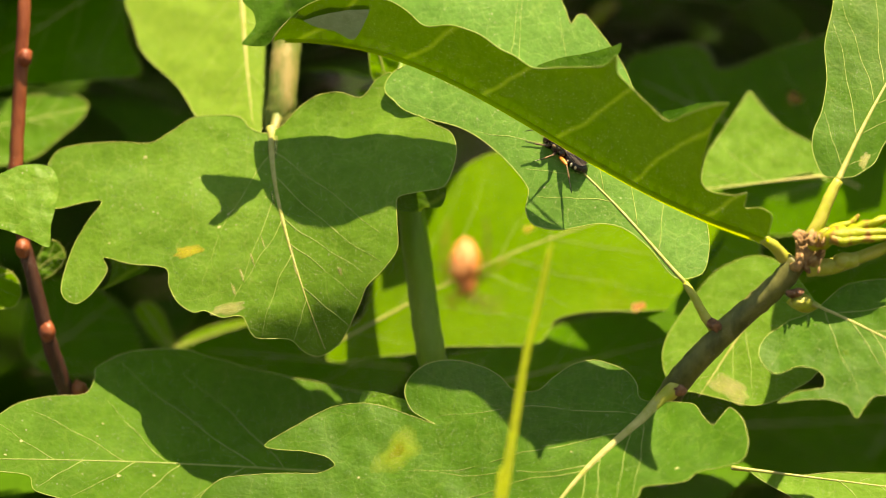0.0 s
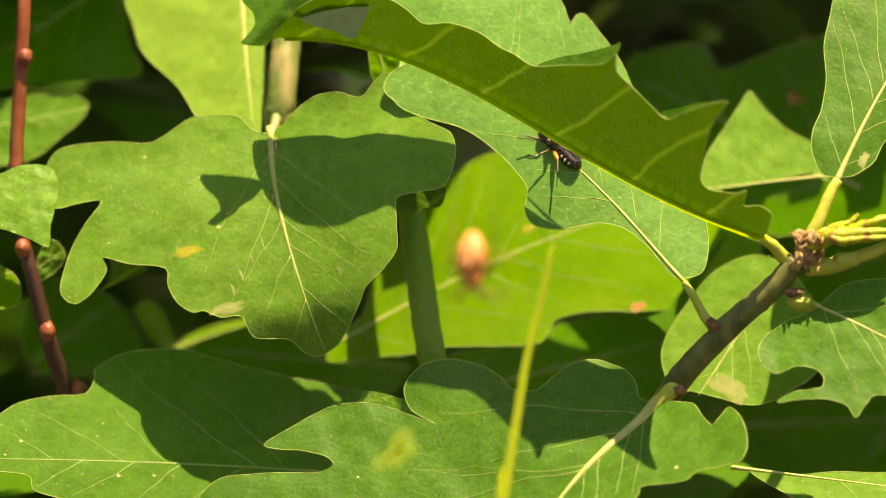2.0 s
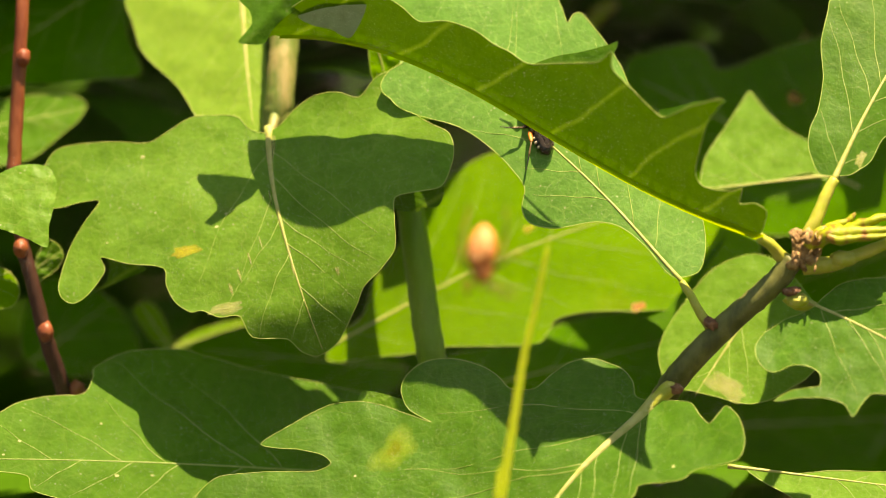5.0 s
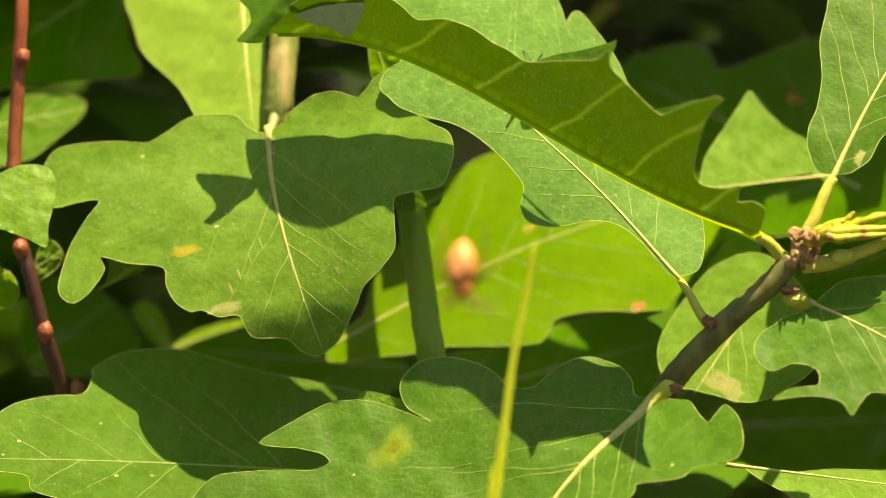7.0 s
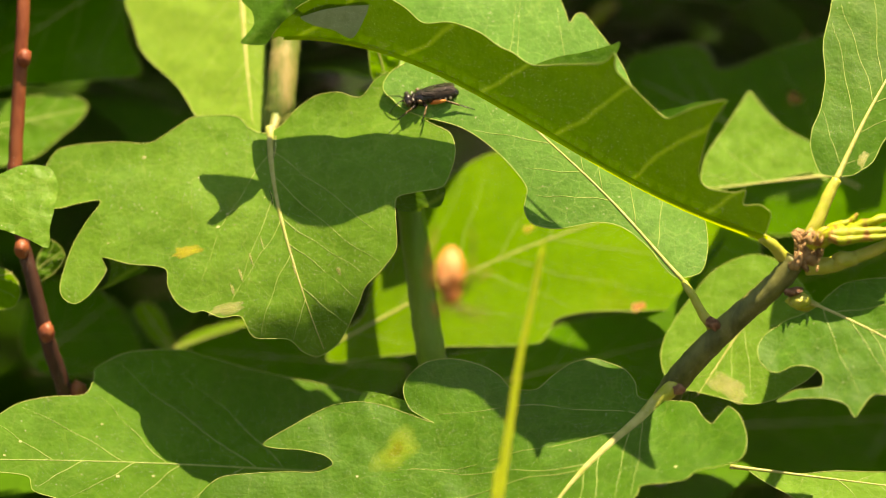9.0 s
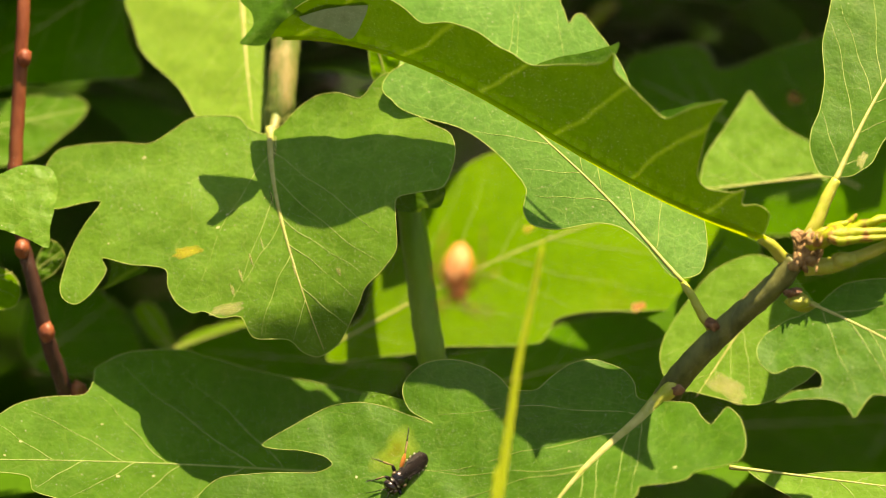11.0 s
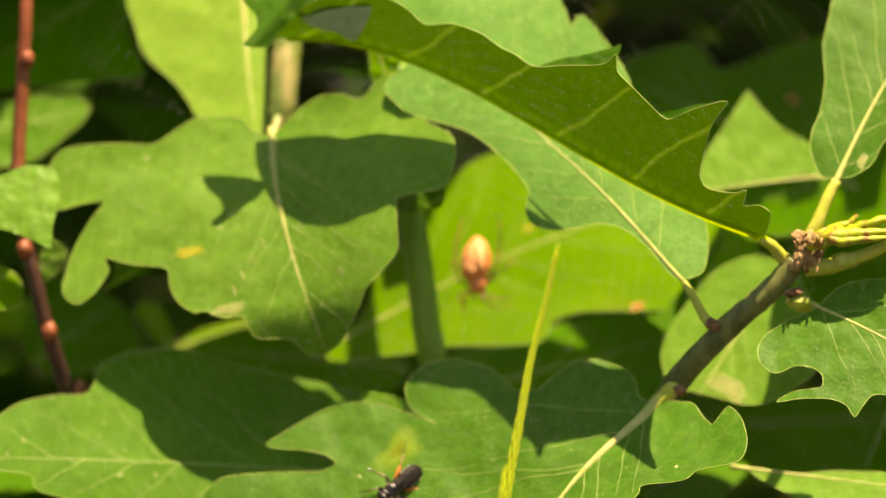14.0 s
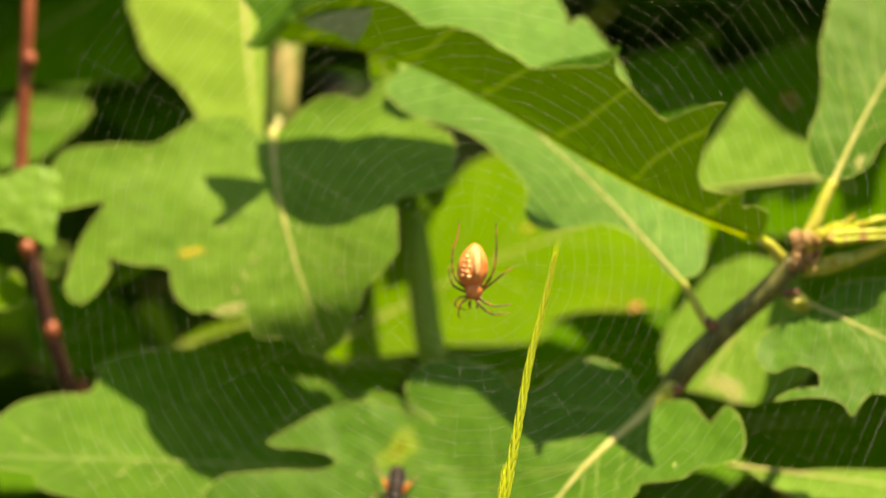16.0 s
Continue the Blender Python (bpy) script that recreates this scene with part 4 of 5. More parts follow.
for i in range(1680):
    turn = Euler((rng.uniform(-0.4, 0.5), rng.uniform(-0.5, 0.5), rng.uniform(-1.1, 1.1)))
    size = rng.uniform(55, 95)
    if i < 300:
        at = Vector((rng.uniform(-230, 230), rng.uniform(95, 330), rng.uniform(-190, 90)))
        turn.z = rng.uniform(0, 6.28)
    elif i < 900:
        at = Vector((rng.uniform(-300, 300), rng.uniform(330, 900), rng.uniform(-330, 160)))
        turn.z = rng.uniform(0, 6.28)
    # from here on, leaves above the view, added to keep sun off the back
    elif i < 1060:
        at = Vector((rng.uniform(-230, 230), rng.uniform(60, 118), rng.uniform(88, 135)))
    elif i < 1190:
        at = Vector((rng.uniform(-200, 230), rng.uniform(100, 340), rng.uniform(92, 150)))
    elif i < 1320:
        at = Vector((rng.uniform(-200, 200), rng.uniform(55, 78), rng.uniform(80, 104)))
        turn = Euler((rng.uniform(-0.1, 0.35), rng.uniform(-0.3, 0.3), rng.uniform(-0.5, 0.5)))
    else:
        at = Vector((rng.uniform(-300, 300), rng.uniform(80, 900), rng.uniform(95, 260)))
    v, f = rough_leaf(rng, size)
    turn = turn.to_matrix()
    heap.append(([at + turn @ p for p in v], f))
thicket = thing("oak_thicket", "mass of oak leaves deep in the thicket and unseen leaves added to shade it", "foliage", kind="stuff")
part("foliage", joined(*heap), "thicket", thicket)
# unseen leaves farther back, added overhead to shade the ground in the gaps
canopy = []
for i in range(1000):
    at = Vector((rng.uniform(-1300, 1300), rng.uniform(420, 3200), rng.uniform(260, 520)))
    v, f = rough_leaf(rng, rng.uniform(120, 170))
    turn = Euler((rng.uniform(-0.5, 0.5), rng.uniform(-0.5, 0.5), rng.uniform(0, 6.28))).to_matrix()
    canopy.append(([at + turn @ p for p in v], f))
for i in range(420):
    at = Vector((rng.uniform(-420, 420), rng.uniform(900, 2200), rng.uniform(-620, 180)))
    v, f = rough_leaf(rng, rng.uniform(90, 140))
    turn = Euler((rng.uniform(-0.5, 0.5), rng.uniform(-0.5, 0.5), rng.uniform(0, 6.28))).to_matrix()
    canopy.append(([at + turn @ p for p in v], f))
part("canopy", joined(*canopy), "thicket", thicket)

# unseen bushes all round, added to bounce green light and cut blue sky
bounce_hedge = []
rng = random.Random(12)
for i in range(5200):
    a, far = rng.uniform(0, 2 * math.pi), rng.uniform(8500, 12500)
    at = Vector((math.cos(a) * far, math.sin(a) * far, rng.uniform(-1500, 3600) + 700 * noise.noise(Vector((math.cos(a) * 3, math.sin(a) * 3, 0)))))
    v, f = rough_leaf(rng, rng.uniform(380, 620))
    turn = Euler((rng.uniform(-1.6, 0.6), rng.uniform(-0.6, 0.6), rng.uniform(0, 6.28))).to_matrix()
    bounce_hedge.append(([at + turn @ p for p in v], f))
bushes = thing("bounce_hedge", "unseen ring of green bushes added for bounced light", "foliage", kind="stuff")
part("foliage", joined(*bounce_hedge), "thicket", bushes)


# ---- grass ----
GRASS_FOOT = (8.5, -56.0, -118.0)
stalk = thing("grass_stalk", "thin yellow-green grass stalk with close spikelets", "grass", pivot=GRASS_FOOT)


def grass_head(line, r, count, size):
    pts = [p - Vector(GRASS_FOOT) for p in spline(line, 10)]
    part("stem", tube(pts, taper(r, 0.25, len(pts), 1.6), 7), "grass", stalk)
    top = (len(pts) - 1) * 0.995
    for i in range(count):
        s = 0.36 + 0.64 * i / (count - 1)
        k = min(int(s * top), len(pts) - 2)
        a = pts[k].lerp(pts[k + 1], s * top - k)
        ahead = (pts[k + 1] - pts[k]).normalized()
        turn = i * 2.4
        out = Vector((math.cos(turn), math.sin(turn), 0))
        long = size * (1.1 - 0.45 * s)
        wide = 1 - 0.55 * max(0, s - 0.4) / 0.6
        quat = (ahead * 1.0 + out * 0.09).to_track_quat("Y", "Z").to_matrix()
        ob = part("spikelet", SPIKELET, "grass", stalk, "", a + out * r * 0.62 * wide)
        ob.matrix_basis = ob.matrix_basis @ quat.to_4x4() @ Matrix.Diagonal((wide, long / 4, wide, 1))


v, f = blob((0, 1.8, 0), (0.6, 2.4, 0.5), None, 0.2, 6, 7, 1.0, 0.75)
SPIKELET = mesh_of("spikelet", [p * MM for p in v], f)
SPIKELET.materials.append(MATERIAL["grass"])
grass_head([root(GRASS_FOOT[0], -80), GRASS_FOOT, (13.3, -56.0, -72.1), (15.8, -56.0, -59.6), (18.9, -56.0, -42.9), (21.6, -56.0, -28.2), (25.2, -56.0, -13.6), (28.1, -56.0, -0.8)], 1.3, 130, 5.4)
grass_head([(11.4, -56.0, -98.5), (12.2, -57.0, -77.7), (13.9, -57.0, -63.8), (15.0, -57.0, -55.2)], 0.9, 30, 3.6)

# ---- wasp ----
MATERIAL["wasp_black"] = plain_material("wasp_black", (0.006, 0.004, 0.003), (0.014, 0.009, 0.007), 700, 0.22, 0.15, coat=0.6, gloss=0.45)
MATERIAL["wasp_orange"] = plain_material("wasp_orange", (0.58, 0.15, 0.02), (0.70, 0.26, 0.05), 600, 0.35, coat=0.3)
MATERIAL["wasp_wing"] = plain_material("wasp_wing", (0.006, 0.004, 0.003), (0.016, 0.010, 0.006), 400, 0.45, 0.05, alpha=0.85, gloss=0.15)
MATERIAL["wasp_spot"] = plain_material("wasp_spot", (0.75, 0.70, 0.52), (0.85, 0.82, 0.7), 400, 0.4)
MATERIAL["wasp_eye"] = plain_material("wasp_eye", (0.012, 0.006, 0.005), (0.03, 0.015, 0.012), 900, 0.12, 0.1, coat=0.9)
MATERIAL["wasp_hair"] = plain_material("wasp_hair", (0.05, 0.035, 0.02), (0.20, 0.15, 0.09), 500, 0.35)
MATERIAL["wasp_tan"] = plain_material("wasp_tan", (0.05, 0.032, 0.012), (0.26, 0.18, 0.07), 500, 0.4)
wasp = thing("wasp", "stout black wasp with orange thighs and ivory-spotted abdomen", "wasp")
part("thorax", joined(blob((0, 0.4, 0.1), (2.4, 2.1, 1.9), None, 0.1, 12, 16), blob((0, -1.7, 0.0), (2.1, 1.4, 1.7), None, 0.08, 9, 14)), "wasp_black", wasp)
part("scutellum", blob((0, -1.0, 1.35), (1.15, 0.75, 0.5), None, 0.08, 8, 12), "wasp_black", wasp)
part("collar", blob((0, 2.15, 0.1), (2.0, 0.6, 1.6), None, 0.06, 8, 14), "wasp_black", wasp)
wasp_head = part("head", blob((0, 3.65, 0.0), (2.1, 1.25, 1.75), None, 0.06, 10, 16), "wasp_black", wasp)
for side in (1, -1):
    part("eye", blob((side * 1.5, 3.75, 0.25), (0.8, 0.85, 1.2), None, 0, 10, 12), "wasp_eye", wasp_head)
    part("face_mark", blob((side * 0.62, 4.55, 0.5), (0.17, 0.2, 0.5), None, 0.1, 6, 8), "wasp_spot", wasp_head, "ivory streak beside the eye")
    part("collar_mark", blob((side * 1.0, 2.4, 1.15), (0.5, 0.2, 0.16), None, 0.1, 6, 8), "wasp_spot", wasp, "ivory collar mark")
    part("tegula", blob((side * 2.0, 0.9, 1.0), (0.45, 0.6, 0.4), None, 0.1, 6, 9), "wasp_tan", wasp, "tan wing root")
    pts = spline([(side * 0.35, 4.5, 0.5), (side * 0.9, 5.7, 1.0), (side * 1.9, 7.6, 0.4), (side * 3.2, 9.2, -0.8)], 6)
    part("antenna", tube(pts, [(0.17 - 0.003 * i) * (1.0 if i % 2 else 0.8) for i in range(len(pts))], 6), "wasp_black", wasp)
    part("mandible", blob((side * 0.5, 4.4, -0.9), (0.28, 0.6, 0.3), None, 0.1, 6, 8), "wasp_tan", wasp_head)
# the abdomen in overlapping rings
abdomen = part("abdomen", blob((0, -5.7, -0.1), (2.42, 3.6, 1.95), Euler((0, 0, math.pi)).to_matrix(), 0.03, 16, 18, 2.0, 0.22), "wasp_black", wasp)
for i, (y, r) in enumerate(((-3.6, 2.12), (-4.8, 2.42), (-6.0, 2.44), (-7.2, 2.2), (-8.2, 1.75))):
    ring = [Vector((r * math.cos(q * math.pi / 14), y, -0.1 + r * 0.81 * math.sin(q * math.pi / 14))) for q in range(28)]
    part("segment_edge", tube(ring, [0.13] * 28, 5, True), "wasp_black", abdomen)
for y, x, tall in ((-4.2, 2.2, 0.5), (-5.5, 2.33, 0.62), (-6.8, 2.15, 0.5)):
    for side in (1, -1):
        part("spot", blob((side * x, y, 0.45), (0.24, 0.30, tall), None, 0.1, 6, 8), "wasp_spot", abdomen, "ivory spot")
bristle = random.Random(5)
fur = []
for i in range(200):
    d = Vector((bristle.gauss(0, 1), bristle.gauss(0, 1), abs(bristle.gauss(0, 1)))).normalized()
    p0 = Vector((d.x * 1.95, 0.9 + d.y * 3.3, 0.1 + d.z * 1.7))
    fur.append(tube([p0, p0 + d * bristle.uniform(0.2, 0.5) + Vector((0, -0.15, 0))], [0.028, 0.01], 3))
tagged(part("bristles", joined(*fur), "wasp_hair", wasp), kind="stuff")
for side in (1, -1):
    outline = [(0.5, 0.9), (1.6, -0.6), (2.8, -3.2), (3.1, -5.4), (2.7, -7.2), (1.6, -8.1), (-0.3, -8.0), (-0.8, -5.6), (-0.1, -2.0)]
    loop = loop_spline([(side * x * 0.68, y, 0) for x, y in outline], 3)
    v, f = sheet(loop, 0.5)
    wing = part("wing", ([Vector((p.x, p.y, 2.3 - 0.13 * p.x * p.x + 0.02 * p.y + 0.05 * side)) for p in v], [tuple(q) for q in f]), "wasp_wing", wasp, "smoky dark folded wing")
    for run in (((0.4, 0.5), (1.5, -3.0), (2.0, -6.4)), ((0.2, -0.5), (0.7, -3.6), (0.9, -7.6)), ((1.4, -3.2), (0.9, -4.6), (0.5, -6.8))):
        part("wing_vein", tube([(side * x, y, 2.36 - 0.13 * x * x + 0.02 * y + 0.05 * side) for x, y in run], [0.1, 0.08, 0.05], 6), "wasp_black", wing)
LEGS = []
for side in (1, -1):
    for hip, knee, heel, toe, shade in (
            ((1.2, 1.6, -0.9), (3.0, 2.9, 0.0), (3.9, 4.9, -0.9), (5.2, 7.0, -1.4), "wasp_black"),
            ((1.5, 0.0, -1.0), (3.7, -0.6, 0.3), (5.9, 0.3, -0.7), (8.6, 1.6, -1.4), "wasp_black"),
            ((1.5, -1.5, -0.8), (3.6, -5.0, 0.7), (5.4, -8.0, -0.5), (7.6, -11.2, -1.4), "wasp_orange")):
        at = Vector((hip[0] * side, hip[1], hip[2]))
        k, h, e = (Vector((p[0] * side, p[1], p[2])) - at for p in (knee, heel, toe))
        thick = 1.05 if hip[1] < -1 else 0.95
        leg = part("leg", joined(tube([Vector((0, 0, 0)), k * 0.12, k * 0.4, k * 0.7, k * 0.92, k], [q * thick for q in (0.30, 0.42, 0.56, 0.52, 0.36, 0.24)], 9)), shade, wasp, "thick orange thigh" if "orange" in shade else "", at)
        part("shin", tube([k, k.lerp(h, 0.3), k.lerp(h, 0.8), h], [0.18, 0.22, 0.28, 0.2], 7), "wasp_tan", leg)
        steps = [h.lerp(e, i / 10) for i in range(11)]
        part("foot", tube(steps, [0.19 - 0.07 * (i % 2) - 0.004 * i for i in range(11)], 6), "wasp_black", leg)
        for i in range(3):
            c = k.lerp(h, 0.4 + 0.25 * i)
            part("spur", tube([c, c + (h - k).normalized() * 0.4 + Vector((0.25 * side, 0, -0.25))], [0.05, 0.02], 4), "wasp_tan", leg)
        LEGS.append((leg, side))

# ---- spider's web ----
MATERIAL["silk"] = plain_material("silk", (0.55, 0.55, 0.5), (0.7, 0.7, 0.65), 300, 0.3)
web = thing("spider_web", "fine round spider's web of pale silk threads", "web", pivot=(6.4, -96.0, -4.0))
rng = random.Random(9)
spokes = [2 * math.pi * (i + rng.uniform(-0.2, 0.2)) / 26 for i in range(26)]
for a in spokes:
    far = rng.uniform(112, 128)
    part("thread", tube([Vector((math.cos(a) * 7, 0, math.sin(a) * 7)), Vector((math.cos(a) * far, 0, math.sin(a) * far))], [0.006, 0.006], 3), "silk", web)
turns = []
for k in range(31):
    for i, a in enumerate(spokes):
        r = 14 + 3.1 * (k + i / 26) + 0.3 * noise.noise(Vector((k, i, 0)))
        turns.append(Vector((math.cos(a) * r, 0.1, math.sin(a) * r)))
part("spiral_thread", tube(turns, [0.0095] * len(turns), 3), "silk", web)

# ---- spider ----
MATERIAL["spider_orange"] = plain_material("spider_orange", (0.85, 0.34, 0.11), (0.70, 0.21, 0.05), 420, 0.45)
MATERIAL["spider_pale"] = plain_material("spider_pale", (0.84, 0.42, 0.16), (0.88, 0.54, 0.24), 400, 0.45)
MATERIAL["spider_leg"] = plain_material("spider_leg", (0.035, 0.022, 0.008), (0.40, 0.15, 0.04), 420, 0.5, spread_at=(0.49, 0.53))
spider = thing("spider", "orange garden spider with cream stripes hanging head down", "spider", pivot=(5.1, -95.0, -3.5))
upright = Euler((math.pi / 2, 0.12, 0)).to_matrix()
body = part("abdomen", blob((0.2, 0, 0.6), (4.6, 5.5, 3.6), upright, 0.07, 14, 18, 0.0, 0.38), "spider_orange", spider)
part("marking", blob((1.15, -2.75, 0.9), (0.95, 0.95, 3.4), Euler((-0.16, 0, 0)).to_matrix(), 0.15, 8, 10, 3), "spider_pale", body, "broad cream stripe")
for i in range(6):
    z = -2.4 + i * 1.2
    part("marking", blob((-0.9 - 0.35 * math.sin(i * 2.0), -2.75 + 0.1 * (i - 1) ** 2, z + 0.2), (0.75 - 0.05 * i, 0.7, 0.75), None, 0.35, 6, 8, i + 9), "spider_pale", body, "cream mottled patch")
for i in range(4):
    part("marking", blob((-2.5 + 0.2 * i, -2.35 + 0.03 * i * i, -1.8 + 1.2 * i), (0.4, 0.5, 0.38), None, 0.3, 6, 8, i + 20), "spider_pale", body, "cream mottled patch")
part("cephalothorax", blob((0.5, 0.1, -5.4), (2.3, 2.0, 2.5), None, 0.08, 9, 12), "spider_orange", spider)
for side in (1, -1):
    part("palp", tube(spline([(0.4 + side * 0.7, -0.4, -8), (0.4 + side * 1.1, -0.8, -9), (0.4 + side * 0.7, -0.8, -10)], 4), taper(0.4, 0.25, 9), 6), "spider_leg", spider)
for line in ([(-1, 0, -5.5), (-4.4, -1.5, -2), (-4.8, -1.5, 4), (-3.6, -1, 8), (-3.2, -0.6, 11.6)], [(1.8, 0, -5.5), (5.0, -1.5, -1.5), (6.0, -1.5, 4.5), (6.0, -1, 8), (5.9, -0.6, 11.4)],
             [(-1.2, 0, -6), (-4.4, -1, -4.5), (-5.4, -1, -2.4), (-6.0, -0.6, 0.5)], [(2, 0, -6), (5.0, -0.8, -3.6), (8.0, -0.8, -1.2), (10.6, -0.5, 0.4)],
             [(-0.8, 0, -7), (-3.4, -1.2, -7.4), (-4.2, -1, -9.2), (-1.6, -0.5, -10.4)], [(1.2, 0, -7), (3.4, -1.2, -8.6), (5.6, -1, -9.4), (9.6, -0.5, -9.0)],
             [(-0.4, 0, -7.2), (-2.6, -1.6, -8.6), (-3.4, -1.2, -11), (-3.0, -0.6, -12.4)], [(0.9, 0, -7.4), (2.6, -1.4, -9.8), (5.2, -1, -11.4), (9.0, -0.5, -11.2)]):
    pts = spline(line, 6)
    part("leg", tube(pts, [0.34 - 0.2 * i / (len(pts) - 1) for i in range(len(pts))], 7, False, 0.3), "spider_leg", spider)


# ---- things that sway and crawl ----
def sway(ob, pivot, rows):
    walk(ob, [(t, FRAME @ Matrix.Translation(Vector(pivot) * MM) @ Matrix.Translation((dx * 0.14 * MM, 0, -dy * 0.14 * MM))) for t, dx, dy in rows])


def motions():
    sway(twig, (0, 0, 0), [(0, 0, 0), (0.5, 0, -1), (1, -0.5, -1), (1.5, -1, -1), (2, -1.3, -1), (2.5, -1.6, -2), (3, -3, -2.5), (3.5, -4, -3), (4, -6.6, -2.7),
                          (5.2, -6.5, -3), (6.5, -7, -4), (7, -8.6, -5.4), (7.5, -10.6, -6.2), (8, -7.4, -5.3), (8.5, -6.6, -3.8), (9, -2.6, -2.2),
                          (10.2, -4, -1), (11.5, -3.6, -1), (12, 1.4, -0.6), (12.5, -1, -1), (13, 1, -0.6), (14, 1, 0), (16, 1, 0)])
    sway(shoot, (0, 0, 0), [(0, 0, 0), (1.5, -1, 0), (3, -2.5, 0), (4, -4.5, 0), (6.5, -4.5, -1), (7.5, -5.5, -1), (8.5, -4.5, 0), (9, -2, 0), (11.5, -2, 1), (12, 0, 1), (12.5, -1, 1), (16, -1, 1)])
    sway(shrub, (0, 0, 0), [(0, 0, 0), (1.5, 0, 0), (3, -1.5, 0), (4, -3, 0), (6.5, -3.5, 0), (7.5, -4.5, 0), (8.5, -4.5, 1), (9, -1.5, 1), (11.5, -1, 1), (12, 0, 1), (12.5, -1, 1), (16, -1, 1)])
    home = folded.matrix_basis.copy()
    walk(folded, [(t, home @ Matrix.Translation((dx * 0.14 * MM, 0, -dy * 0.14 * MM))) for t, dx, dy in
                  [(0, 0, 0), (1.5, 0, -2), (2.5, -1, -3), (3.5, -2, -4), (4, -3, -3), (5.2, -3, -5), (6.5, -3.5, -7), (7, -4, -5.5), (7.5, -5, -6), (8, -4, -4), (8.5, -3, -2), (9, 0, -3), (10.2, -1, -4), (11.5, -1, -4), (12, 0, -4), (12.5, 0, -5), (16, 0, -4)]])

    # the wasp creeps along the pale leaf, turns, drops to the low leaf and cleans itself there
    def wasp_pose(at, heading, roll, lean):
        h, r = radians(heading), radians(roll)
        f = Vector((math.cos(h), lean * math.sin(h), math.sin(h))).normalized()
        side = Vector((-math.sin(h), 0, math.cos(h)))
        up = Vector((0, -math.cos(r), 0)) + side * math.sin(r)
        up = (up - f * up.dot(f)).normalized()
        x = f.cross(up)
        turn = Matrix((x, f, up)).transposed().to_4x4()
        return FRAME @ Matrix.Translation(Vector(at) * MM) @ turn
    walk(wasp, [(t, wasp_pose(at, heading, roll, lean)) for t, at, heading, roll, lean in [
        (0.00, (29.1, 11.0, 25.1), 138, -46, 0.38),
        (1.50, (29.1, 11.2, 25.4), 138, -46, 0.39),
        (2.00, (27.8, 11.6, 26.4), 135, -46, 0.39),
        (2.50, (27.1, 12.0, 27.4), 133, -46, 0.39),
        (3.00, (25.6, 12.3, 28.5), 128, -46, 0.39),
        (3.50, (25.1, 12.5, 28.9), 126, -46, 0.39),
        (4.20, (24.7, 12.5, 29.1), 128, -46, 0.38),
        (5.20, (21.9, 13.8, 32.2), 112, -30, 0.39),
        (6.30, (20.8, 15.4, 36.7), 95, -20, 0.42),
        (6.60, (21.1, 15.8, 37.5), 93, -15, 0.42),
        (6.90, (21.9, 17.0, 40.6), 88, -8, 0.42),
        (7.20, (22.3, 17.6, 42.3), 84, 0, 0.42),
        (7.50, (22.2, 17.7, 42.7), 82, 0, 0.41),
        (7.65, (20.5, 17.6, 42.3), 140, 0, 0.41),
        (7.80, (19.4, 16.6, 39.8), 205, 0, 0.42),
        (7.90, (22.5, 14.7, 34.4), 258, 0, 0.42),
        (8.00, (25.7, 12.3, 28.5), 288, 0, 0.39),
        (8.10, (25.8, 12.1, 27.9), 294, 0, 0.38),
        (8.20, (22.6, 12.1, 26.8), 290, 0, 0.33),
        (8.30, (20.5, 12.1, 26.3), 268, 0, 0.32),
        (8.40, (18.3, 12.5, 26.8), 232, -20, 0.32),
        (8.50, (13.5, 13.6, 29.6), 184, -42, 0.32),
        (8.60, (6.2, 15.9, 35.5), 165, -42, 0.32),
        (8.70, (0.3, 17.1, 38.1), 158, -42, 0.32),
        (8.80, (-3.4, 17.9, 39.5), 164, -42, 0.32),
        (8.90, (-4.6, 18.0, 39.3), 176, -42, 0.32),
        (9.00, (-5.1, 17.5, 37.7), 190, -42, 0.32),
        (9.10, (-5.1, 16.6, 34.1), 222, -20, 0.32),
        (9.20, (-4.8, 12.8, 30.2), 250, 0, 0.32),
        (9.35, (-6.4, -0.5, 18.4), 258, 0, 0.30),
        (9.60, (-7.6, -10.1, -4.1), 262, 0, 0.30),
        (9.90, (-9.2, -3.9, -44.7), 250, 0, 0.30),
        (10.10, (-10.1, 1.5, -54.2), 235, 0, 0.54),
        (10.60, (-10.4, 2.1, -56.8), 225, 0, 0.54),
        (11.30, (-10.9, 2.0, -57.1), 222, 0, 0.54),
        (11.60, (-12.1, 1.7, -57.6), 222, 0, 0.54),
        (11.80, (-10.1, 1.4, -58.2), 246, 0, 0.54),
        (12.00, (-10.7, 1.1, -58.8), 254, 0, 0.54),
        (12.20, (-11.2, 0.6, -59.6), 256, 0, 0.54),
        (13.00, (-11.5, 0.8, -59.3), 254, 0, 0.54),
        (13.40, (-12.2, 0.6, -59.6), 222, 0, 0.54),
        (14.20, (-12.2, 0.3, -60.2), 220, 0, 0.54),
        (14.60, (-12.1, 0.8, -59.3), 230, 0, 0.54),
        (15.50, (-12.1, 0.5, -59.9), 236, 0, 0.54),
        (16.00, (-12.3, -1.1, -62.7), 262, 0, 0.55),
    ]])
    for i, (leg, side) in enumerate(LEGS):
        rest = leg.matrix_basis.copy()
        rows = []
        for k in range(81):
            t = k * 0.2
            busy = 1.0 if 1.7 < t < 4.3 or 6.2 < t < 9.4 or 11.2 < t < 12.1 or 13.1 < t < 13.6 else 0.12
            swing = busy * 11 * math.sin(k * 1.9 + i * 2.1)
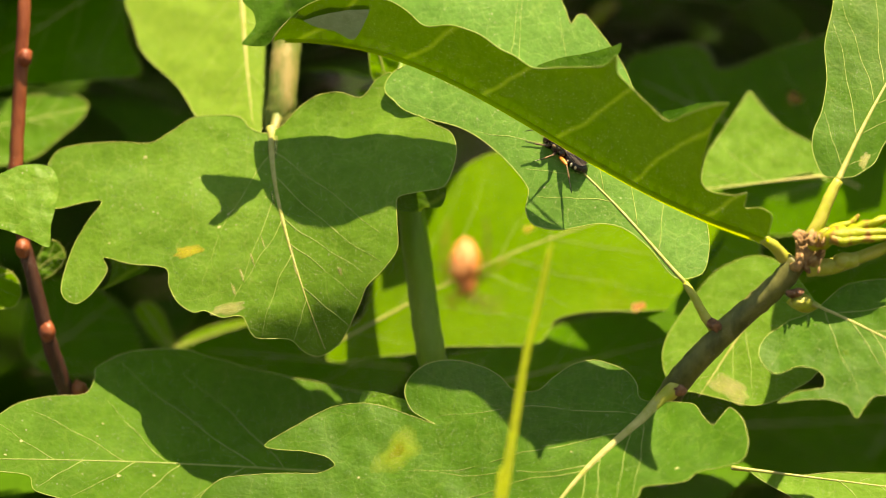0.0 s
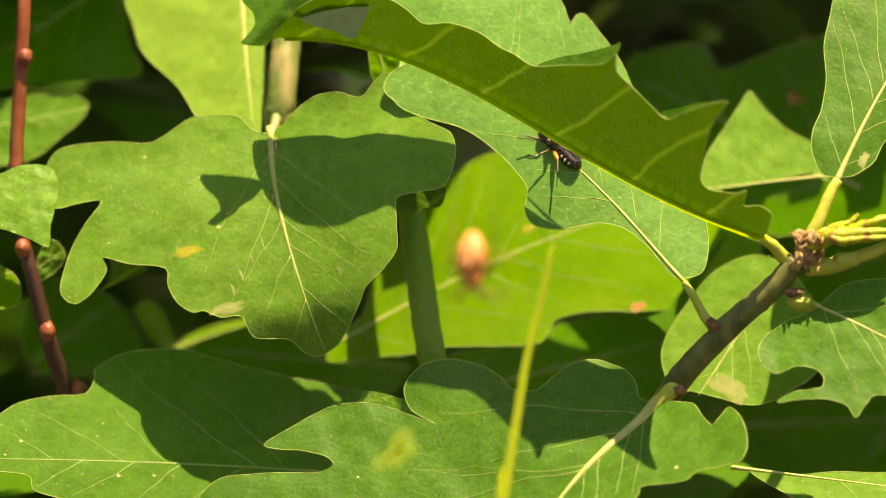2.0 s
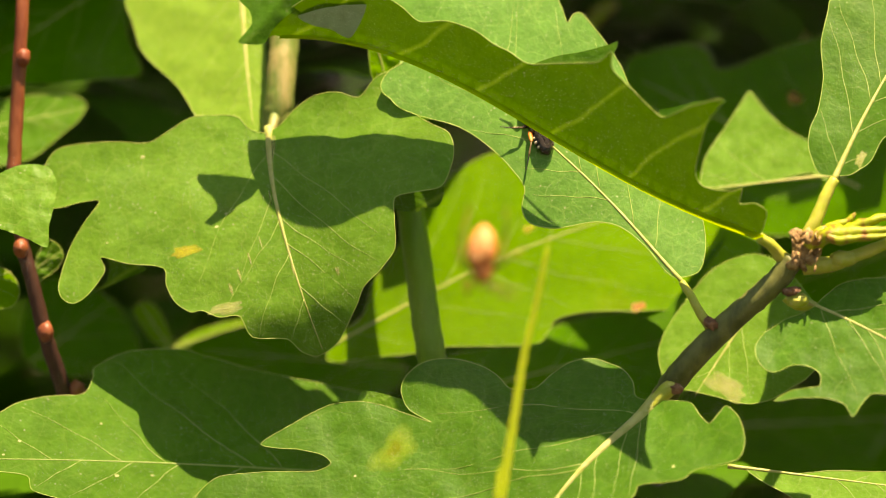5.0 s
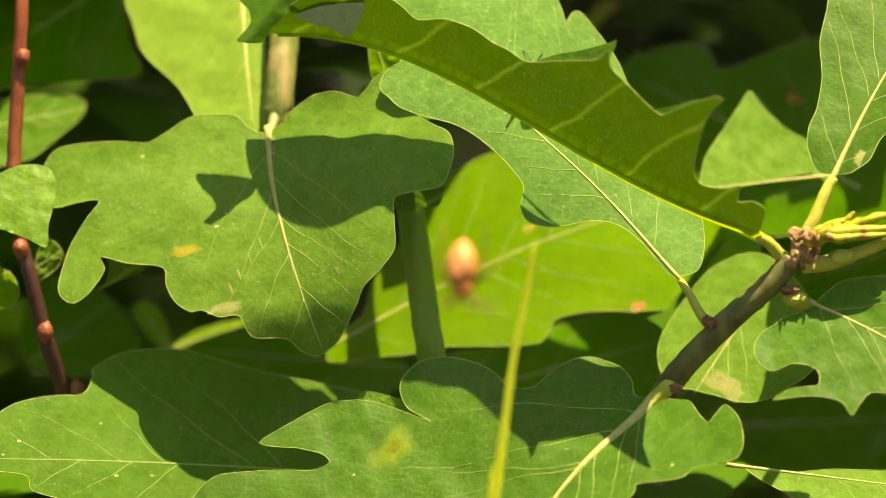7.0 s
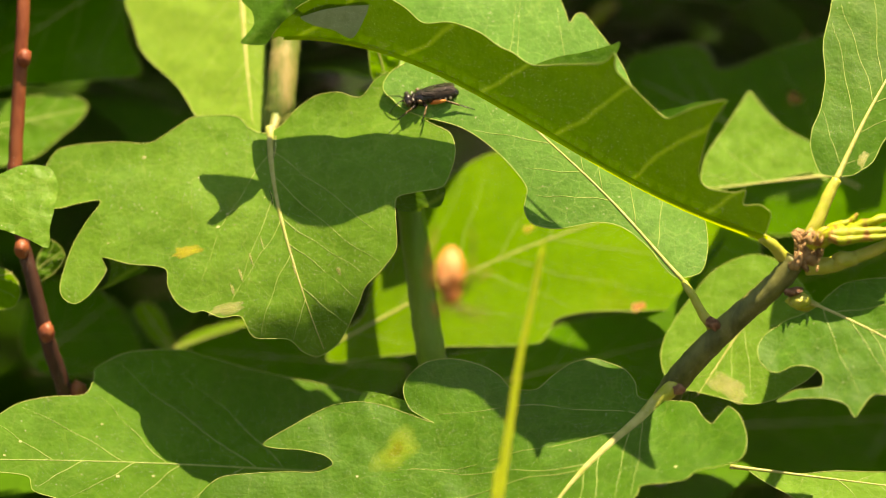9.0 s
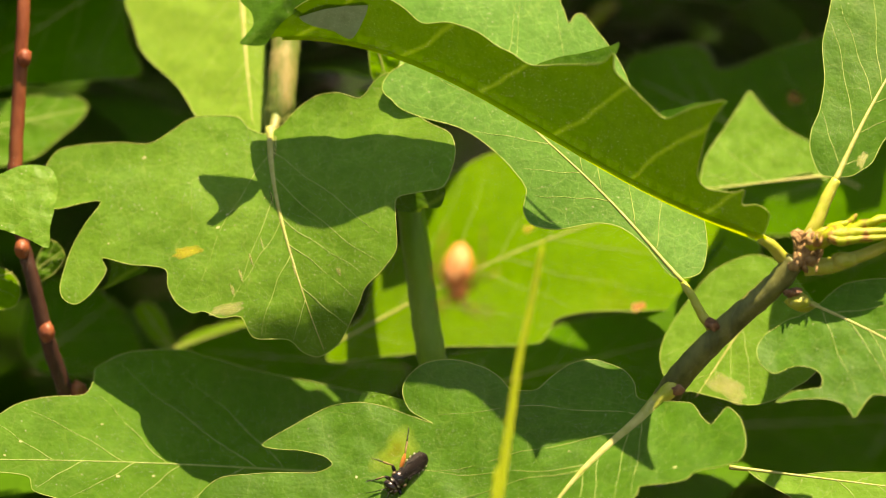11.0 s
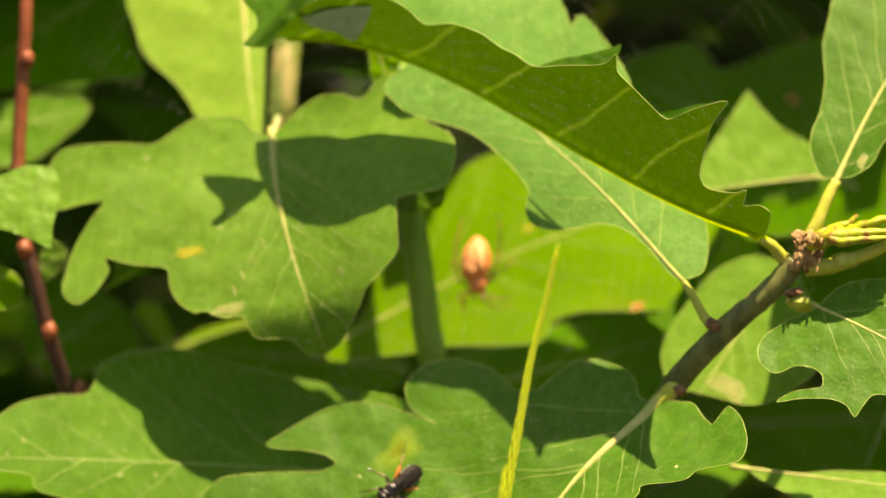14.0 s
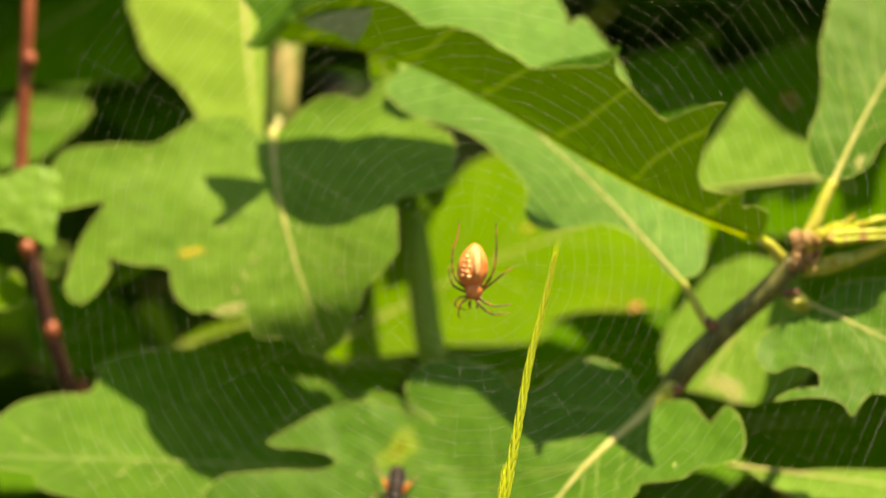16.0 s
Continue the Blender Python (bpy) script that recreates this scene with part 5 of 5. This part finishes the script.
            rows.append((t, rest @ pose(0, 0, 0, 0, busy * 5 * math.cos(k * 1.9 + i * 2.1), swing)))
        walk(leg, rows)
    walk(spider, [(t, FRAME @ pose(x * MM, -95 * MM, z * MM, 0, turn)) for t, x, z, turn in [
        (0.0, 5.1, -3.5, -3),
        (0.5, 5.7, -2.9, -1),
        (1.0, 6.1, -2.5, 1),
        (1.5, 5.9, -2.5, 3),
        (2.0, 6.8, -1.7, -2),
        (2.5, 6.1, -2.3, 0),
        (3.0, 6.5, -2.1, 2),
        (3.5, 8.6, -0.4, -3),
        (4.0, 8.7, -0.7, -1),
        (5.2, 9.4, -0.1, 1),
        (6.5, 8.8, -0.1, 3),
        (7.0, 4.4, -3.9, -2),
        (7.5, 5.2, -2.2, 0),
        (8.0, 3.2, -4.0, 2),
        (8.5, 1.5, -5.5, -3),
        (9.0, 1.5, -5.7, -1),
        (10.2, 2.5, -5.1, 1),
        (11.5, 3.9, -4.7, 3),
        (12.0, 4.3, -4.7, -2),
        (12.5, 5.2, -4.0, 0),
        (13.0, 6.1, -4.0, 2),
        (13.5, 8.0, -2.9, -3),
        (14.0, 8.0, -3.0, -1),
        (14.5, 6.6, -4.4, 1),
        (15.0, 6.1, -5.4, 3),
        (15.5, 7.2, -5.1, -2),
        (16.0, 7.2, -4.7, 0),
    ]])
    foot = Matrix.Translation(Vector(GRASS_FOOT) * MM)
    walk(stalk, [(t, FRAME @ foot @ pose(0, 0, 0, 0, turn)) for t, turn in [
        (0.0, -0.94),
        (1.0, -0.94),
        (2.0, -0.73),
        (2.5, -0.51),
        (3.0, -0.73),
        (3.5, -0.94),
        (4.0, -1.09),
        (5.2, -1.23),
        (6.5, -1.38),
        (7.0, -2.76),
        (7.5, -3.41),
        (8.0, -4.28),
        (8.5, -3.41),
        (9.0, -1.81),
        (9.2, -2.68),
        (10.2, -2.25),
        (11.3, -1.67),
        (12.0, -0.73),
        (12.5, 0.07),
        (13.0, 0.07),
        (13.5, 0.07),
        (14.0, 0.00),
        (14.5, 0.07),
        (15.0, 0.00),
        (16.0, 0.00),
    ]])


motions()
